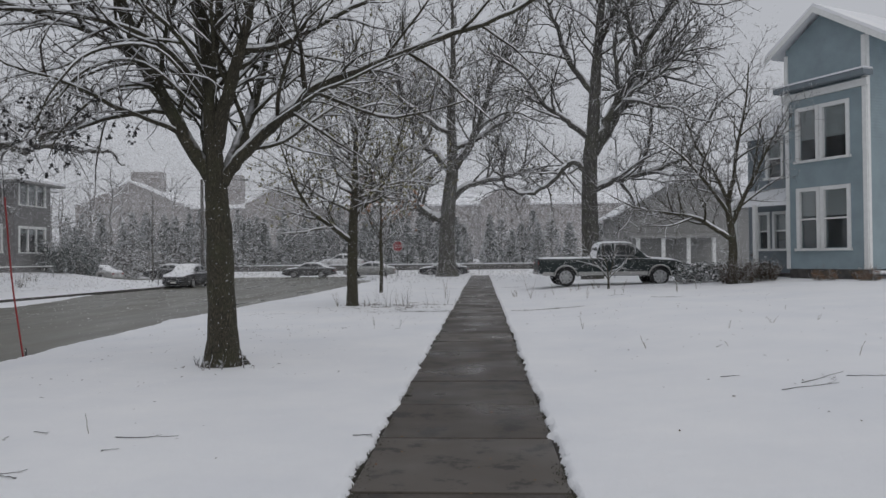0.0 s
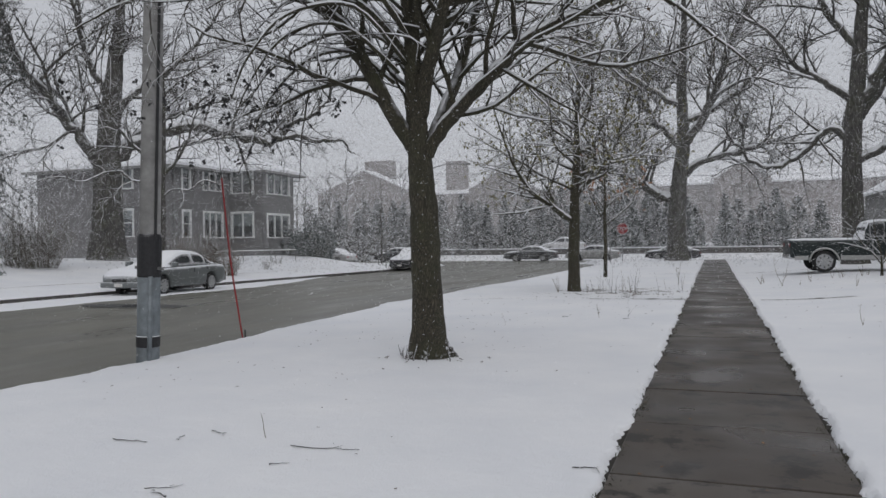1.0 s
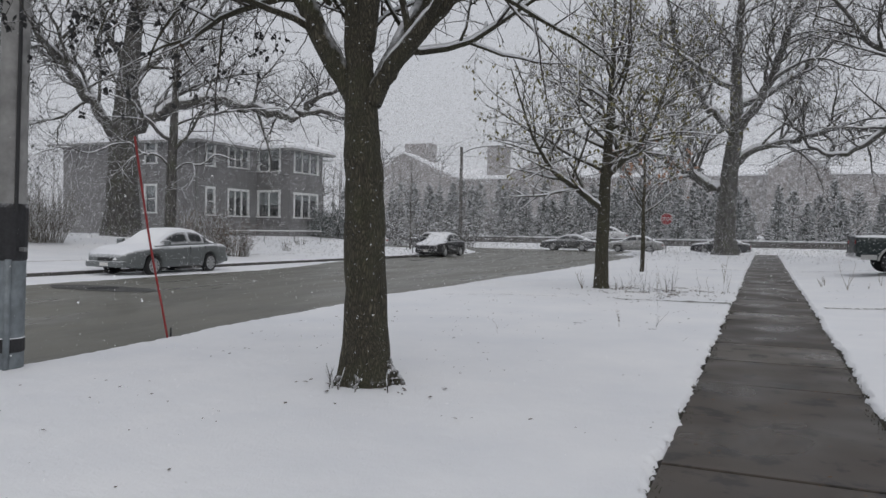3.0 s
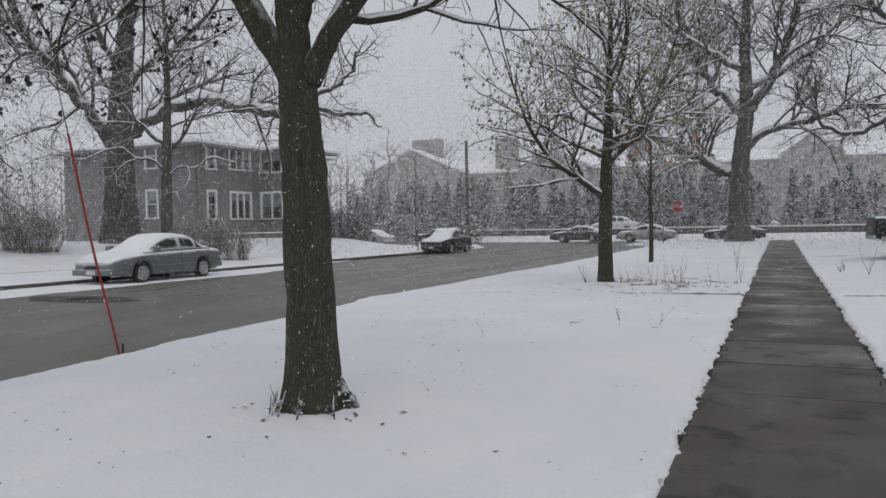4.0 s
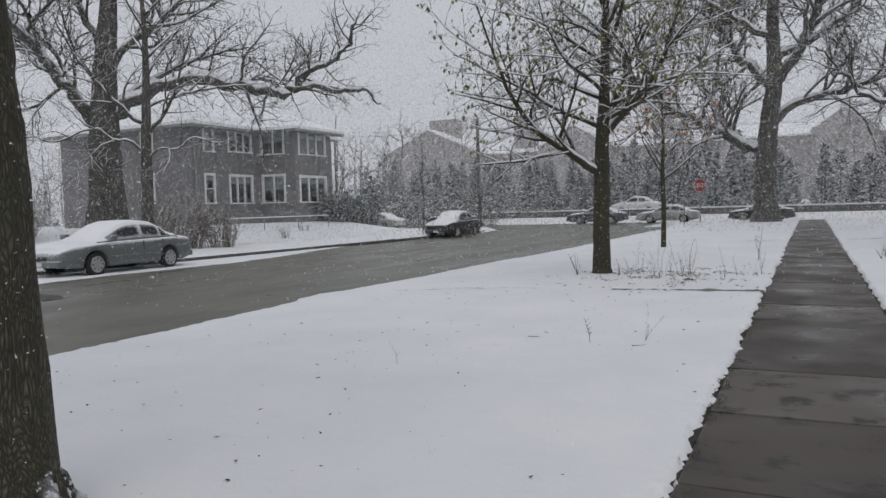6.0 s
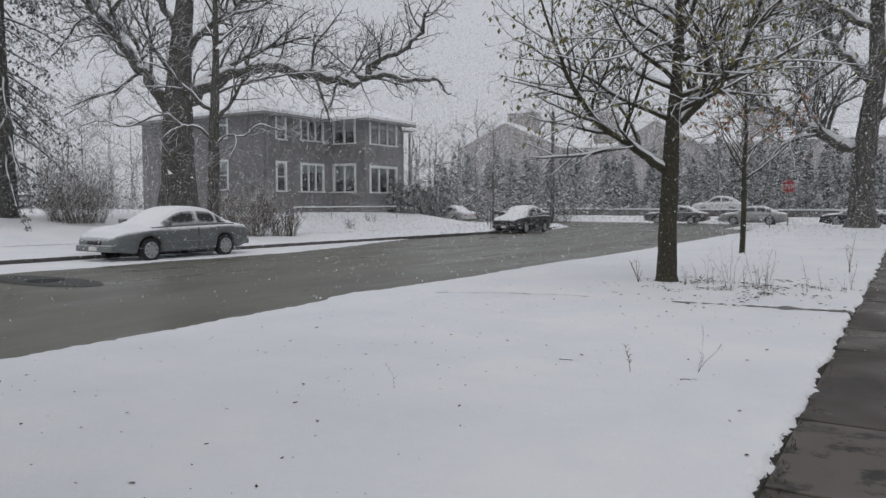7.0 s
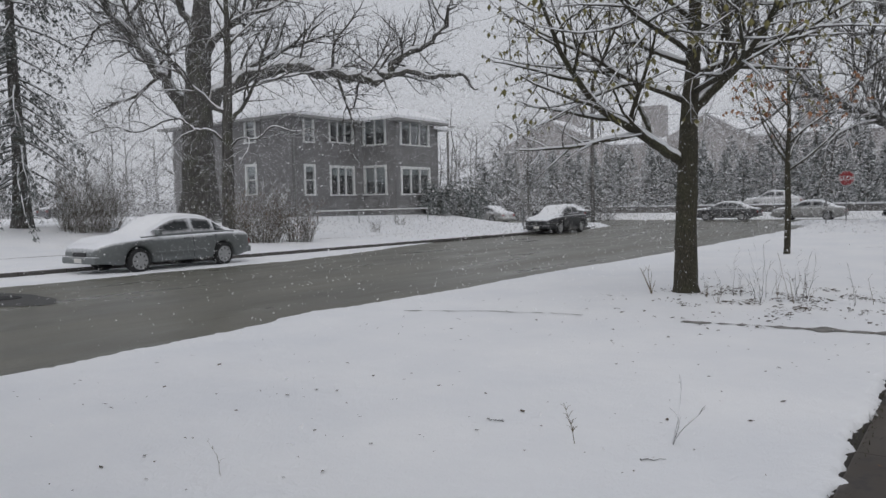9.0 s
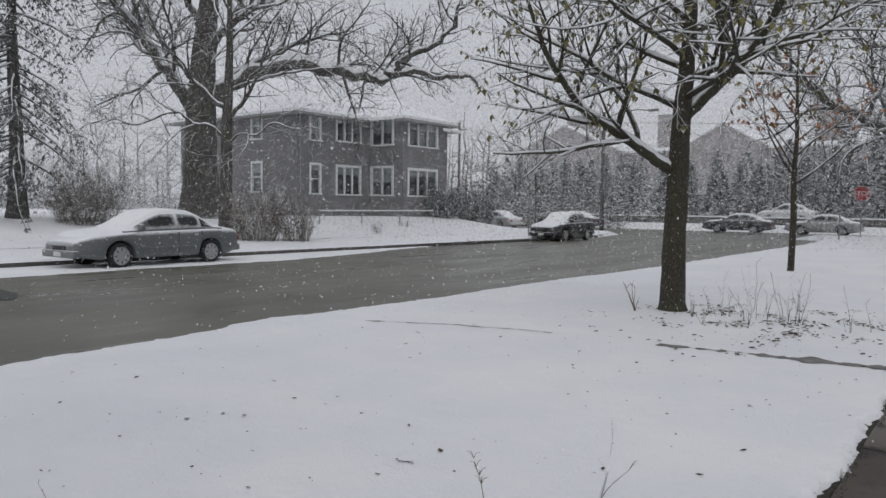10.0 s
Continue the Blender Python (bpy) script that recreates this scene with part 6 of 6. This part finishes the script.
for x, y in spots:
    h = rd.uniform(6, 13)
    z0 = ground_z(x, y) - 0.2
    tr = [(Vector((x + rd.gauss(0, 0.15), y, z0 + h * i / 6)), 0.2 * (1 - i / 6.5)) for i in range(7)]
    lines.append((0, tr))
    for _ in range(12):
        j = rd.randrange(1, 6)
        a = rd.uniform(0, 6.28)
        sprout(rd, tr[j][0], Vector((math.cos(a), math.sin(a), rd.uniform(0.4, 1.2))), h * rd.uniform(0.25, 0.42), 0.07, 1, st, lines)
V, F = tubes([q for _, q in lines], lambda r: 5 if r > 0.06 else 3)
tagged(link_mesh("distant_woods", V, F, M_WOODS), "bare snowy woods beyond the houses", "woods", kind="stuff")
bv2, bf2 = [], []
for x, y in [(rd.uniform(-58, -24), rd.uniform(70, 80)) for _ in range(26)] + [(rd.uniform(-110, -50), rd.uniform(56, 66)) for _ in range(30)] + [(rd.uniform(-98, -76), rd.uniform(24, 66)) for _ in range(60)] + [(rd.uniform(16, 60), rd.uniform(74, 80)) for _ in range(20)]:
    r = rd.uniform(1.4, 3.2)
    z0 = ground_z(x, y)
    for _ in range(460):
        a, u = rd.uniform(0, 6.28), rd.random() ** 0.5
        p = Vector((x + r * u * math.cos(a), y + r * u * math.sin(a), z0 + rd.random() * r * 1.5 * (1.1 - u * 0.7)))
        L = 0.5
        d = Vector((rd.gauss(0, 1), rd.gauss(0, 1), rd.gauss(0.4, 0.8))).normalized() * L
        s = d.cross(Vector((rd.random(), rd.random(), 0.3))).normalized() * 0.05
        b = len(bv2)
        bv2 += [p - s, p + s, p + d]
        bf2.append((b, b + 1, b + 2))
tagged(link_mesh("distant_scrub", bv2, bf2, M_WOODS), "bare scrub and bushes beyond the lawns", "scrub", kind="stuff")

# ---- litter on the snow ----
rl = random.Random(21)
V, F = [], []


def fleck(x, y, size, mat_flat=0.3):
    z = ground_z(x, y) + 0.004
    a = rl.uniform(0, 6.28)
    c, s = math.cos(a), math.sin(a)
    b = len(V)
    k = rl.uniform(0.3, 0.8)
    for u, v, h in ((-1, 0, 0), (-0.2, k, 0.25), (1, 0.1, mat_flat), (0.1, -k, 0.1), (0, 0, 0.35)):
        V.append((x + size * (u * c - v * s), y + size * (u * s + v * c), z + h * size))
    F.extend([(b, b + 3, b + 4), (b + 3, b + 2, b + 4), (b + 2, b + 1, b + 4), (b + 1, b, b + 4)])


for _ in range(640):
    x, y = rl.uniform(-6.0, -0.3), rl.uniform(3, 20)
    if noise.noise((x * 0.5, y * 0.5, 3)) > -0.05 - 0.03 * (y - 10):
        fleck(x, y, rl.uniform(0.004, 0.012) if rl.random() < 0.65 else rl.uniform(0.012, 0.026))
for _ in range(2600):
    x, y = -1.9 + rl.gauss(0, 0.95), 21.2 + rl.gauss(0, 0.95)
    if -6 < x < -0.2 and noise.noise((x * 1.6, y * 1.6, 6)) > rl.uniform(-0.1, 0.5):
        fleck(x, y, rl.uniform(0.01, 0.04))
for _ in range(260):
    fleck(rl.uniform(1.6, 9), rl.uniform(5, 28), rl.uniform(0.008, 0.025))
for _ in range(36):
    fleck(-2.86 + rl.gauss(0, 0.28), 8.85 + rl.gauss(0, 0.14), rl.uniform(0.015, 0.04))
tagged(link_mesh("fallen_leaves", V, F, M_LITTER), "scattered dark leaf scraps lying on the snow", "leaves", kind="stuff")


def lying_twig(x, y, a, L, label="dark fallen twig lying on the snow", r=0.006):
    n = 6
    t = thing("fallen_twig", pose(x, y, ground_z(x, y)), label, "twig", "fallen twigs")
    pts = []
    for i in range(n + 1):
        u = i / n * L
        px, py = u * math.cos(a) + rl.gauss(0, 0.012), u * math.sin(a) + rl.gauss(0, 0.012)
        pts.append((Vector((px, py, ground_z(x + px, y + py) - ground_z(x, y) + 0.008)), r * (1 - 0.5 * i / n)))
    side = pts[3][0]
    ls = [pts, [(side, r * 0.6), (side + Vector((math.cos(a + 0.7), math.sin(a + 0.7), 0.03)) * L * 0.25, r * 0.4)]]
    W, Q = tubes(ls, lambda r: 5)
    link_mesh("stick", W, Q, M_TWIG, t)


for x, y, a, L in ((-2.3, 4.93, 0.08, 0.5), (-2.2, 4.53, 0.5, 0.11), (-2.42, 3.85, 2.7, 0.17), (-3.1, 5.17, -0.5, 0.2), (-3.23, 4.98, -1.2, 0.12), (-3.66, 4.74, 0.1, 0.3), (-2.62, 3.92, 0.6, 0.2), (-0.38, 5.05, 0.15, 0.24),
                   (3.3, 7.4, 0.0, 0.2), (3.6, 6.5, 0.2, 0.6), (3.9, 6.75, 0.6, 0.7), (4.4, 6.9, -0.2, 0.5), (4.1, 6.6, 1.0, 0.4), (3.97, 9.7, 0.9, 0.16), (4.6, 22.5, 0.1, 0.5), (5.6, 21.0, -0.4, 0.9), (-2.2, 14.2, 0.2, 0.14), (-1.1, 14.0, 0.5, 0.15)):
    lying_twig(x, y, a, L)

# the cross paths, a dark line of slush through the snow
def slush_line(p0, p1, w, label):
    V, F = [], []
    along = abs(p1[1] - p0[1]) > abs(p1[0] - p0[0])
    n = 90
    for i in range(n + 1):
        t = i / n
        x, y = p0[0] + (p1[0] - p0[0]) * t, p0[1] + (p1[1] - p0[1]) * t
        k = w * max(0.0, 0.55 + 1.1 * noise.noise((t * 9, p0[1], 0)) + 0.5 * noise.noise((t * 30, p0[1], 3)))
        for e in (-1, 1):
            off = e * k / 2 + 0.03 * noise.noise((t * 20, e, 1))
            xx, yy = (x + off, y) if along else (x, y + off)
            V.append((xx, yy, ground_z(xx, yy) + 0.006))
    for i in range(n):
        F.append((2 * i, 2 * i + 2, 2 * i + 3, 2 * i + 1))
    tagged(link_mesh("cross_path", V, F, M_SLUSH), label, "path", kind="structure")


slush_line((-6.0, 18.0), (-3.6, 18.55), 0.05, "bare wet edge of a buried cross path")
slush_line((-2.4, 18.65), (-0.1, 18.92), 0.27, "bare wet edge of a buried cross path")
slush_line((1.45, 18.9), (3.4, 19.05), 0.24, "bare wet edge of a buried cross path")
slush_line((-22.6, 4.0), (-22.3, 26.5), 0.16, "bare wet edge of the far pavement")
slush_line((-22.4, 31.0), (-22.2, 42.0), 0.12, "bare wet edge of the far pavement")
slush_line((-2.2, 32.8), (-0.2, 33.4), 0.12, "bare wet edge of a buried cross path")
slush_line((1.5, 33.6), (4.4, 33.9), 0.15, "bare wet edge of a buried cross path")

V, F = [], []
for _ in range(150):
    x, y = rl.uniform(SW0 + 0.05, SW1 - 0.05), rl.uniform(2.5, 20)
    b = len(V)
    a, q = rl.uniform(0, 6.28), rl.uniform(0.006, 0.02)
    for u, v, h in ((-1, 0, 0.0), (0, 0.5, 0.1), (1, 0, 0.25), (0, -0.5, 0.05)):
        V.append((x + q * (u * math.cos(a) - v * math.sin(a)), y + q * (u * math.sin(a) + v * math.cos(a)), 0.009 + q * h))
    F.append((b, b + 1, b + 2, b + 3))
tagged(link_mesh("fallen_leaves", V, F, M_LEAF), "small brown leaf scraps stuck to the wet pavement", "leaves", kind="stuff")

# dark wet grass and soil where the snow ends beside the pavement
V, F = [], []
for _ in range(5200):
    x = rl.choice((SW0 + 0.02, SW1 - 0.02)) + rl.gauss(0, 0.035)
    y = 3 + 24 * rl.random() ** 1.3
    if noise.noise((x * 3, y * 1.7, 8)) < -0.15:
        continue
    a, L = rl.uniform(0, 6.28), rl.uniform(0.018, 0.05)
    c, w = Vector((math.cos(a), math.sin(a), 0)), 0.0035
    p = Vector((x, y, -0.012))
    q = Vector((-c.y, c.x, 0)) * w
    b = len(V)
    V += [p - q, p + q, p + c * L * 0.5 + q * 0.7 + Vector((0, 0, L * 0.55)), p + c * L * 0.5 - q * 0.7 + Vector((0, 0, L * 0.55)), p + c * L + Vector((0, 0, L * 0.6))]
    F += [(b, b + 1, b + 2, b + 3), (b + 3, b + 2, b + 4)]
tagged(link_mesh("grass_fringe", V, F, M_GRASS), "dark wet grass along the edges of the pavement", "grass", kind="stuff")

# ---- the pavement: square wet slabs ----
pv = tagged(new("pavement"), "narrow pavement of dark wet concrete slabs", "pavement", kind="structure")
part("bed", box(SW0 - 0.06, SW1 + 0.06, -12, 58, -0.2, -0.012), M_DIRT, pv)
smesh = None
rp = random.Random(9)
yy = -11.9
j = 0
while yy < 57.5:
    if smesh is None:
        ob = part("slab", box(-0.695, 0.695, 0.006, 1.389, -0.12, 0.0, 0.008), M_CONC, pv)
        smesh = ob.data
    else:
        ob = new("slab", smesh)
        ob.parent = pv
    ob.location = ((SW0 + SW1) / 2, yy + 0.28, rp.uniform(-0.004, 0.006))
    ob.rotation_euler = (rp.uniform(-0.002, 0.002), rp.uniform(-0.003, 0.003), 0)
    yy += 1.395
    j += 1

# ---- the falling snow itself, hanging in the air, and outsized faint flakes added as haze ----
def flakes(name, count, size, r0, r1, z1, seed, mat, low=-25, high=66):
    r = np.random.RandomState(seed)
    a = np.radians(low + (high - low) * r.rand(count))
    d = r0 + (r1 - r0) * r.rand(count)
    x, y = 0.5 - d * np.sin(a), 4.0 + d * np.cos(a)
    z = -0.05 + z1 * r.rand(count) ** 1.15
    c = np.stack([x, y, z], 1)[(np.abs(x - 0.45) > 0.9) | (y > 13)]
    count = len(c)
    tri = r.normal(size=(count, 3, 3))
    tri -= tri.mean(1, keepdims=True)
    tri /= np.linalg.norm(tri, axis=2, keepdims=True)
    tri *= (size * (0.6 + 0.8 * r.rand(count)))[:, None, None] * 0.5
    pts = (c[:, None, :] + tri).reshape(-1, 3)
    me = bpy.data.meshes.new(name)
    me.vertices.add(count * 3)
    me.vertices.foreach_set("co", pts.astype(np.float32).ravel())
    me.loops.add(count * 3)
    me.loops.foreach_set("vertex_index", np.arange(count * 3, dtype=np.int32))
    me.polygons.add(count)
    me.polygons.foreach_set("loop_start", np.arange(0, count * 3, 3, dtype=np.int32))
    me.update()
    me.materials.append(mat)
    tagged(new(name, me), "snowflakes falling through the air, large faint ones added as haze", "snowflakes", kind="stuff")


def flake_material(name, thin):
    """White, lit through as well as from in front, and partly clear."""
    m = bpy.data.materials.new(name)
    m.use_nodes = True
    n, l = m.node_tree.nodes, m.node_tree.links
    n.clear()
    df, tl, tr = n.new("ShaderNodeBsdfDiffuse"), n.new("ShaderNodeBsdfTranslucent"), n.new("ShaderNodeBsdfTransparent")
    for q in (df, tl):
        q.inputs[0].default_value = (0.97, 0.97, 0.98, 1)
    a, b, out = n.new("ShaderNodeMixShader"), n.new("ShaderNodeMixShader"), n.new("ShaderNodeOutputMaterial")
    a.inputs[0].default_value, b.inputs[0].default_value = 0.5, thin
    l.new(df.outputs[0], a.inputs[1])
    l.new(tl.outputs[0], a.inputs[2])
    l.new(a.outputs[0], b.inputs[1])
    l.new(tr.outputs[0], b.inputs[2])
    l.new(b.outputs[0], out.inputs[0])
    return m


M_FLAKE = flake_material("snowflake", 0.0)
M_HAZE = flake_material("snow_haze", 0.84)
flakes("snow_and_haze", 3600, 0.013, 2.0, 14, 4.5, 1, M_FLAKE)
flakes("snow_and_haze", 60000, 0.026, 14, 36, 9, 2, M_FLAKE)
flakes("snow_and_haze", 60000, 0.036, 36, 60, 13, 5, M_FLAKE)
# outsized, mostly clear triangles added to imitate haze before the far things
flakes("snow_and_haze", 220000, 0.15, 36, 72, 14, 3, M_HAZE)
flakes("snow_and_haze", 420000, 0.30, 70, 122, 18, 4, M_HAZE)
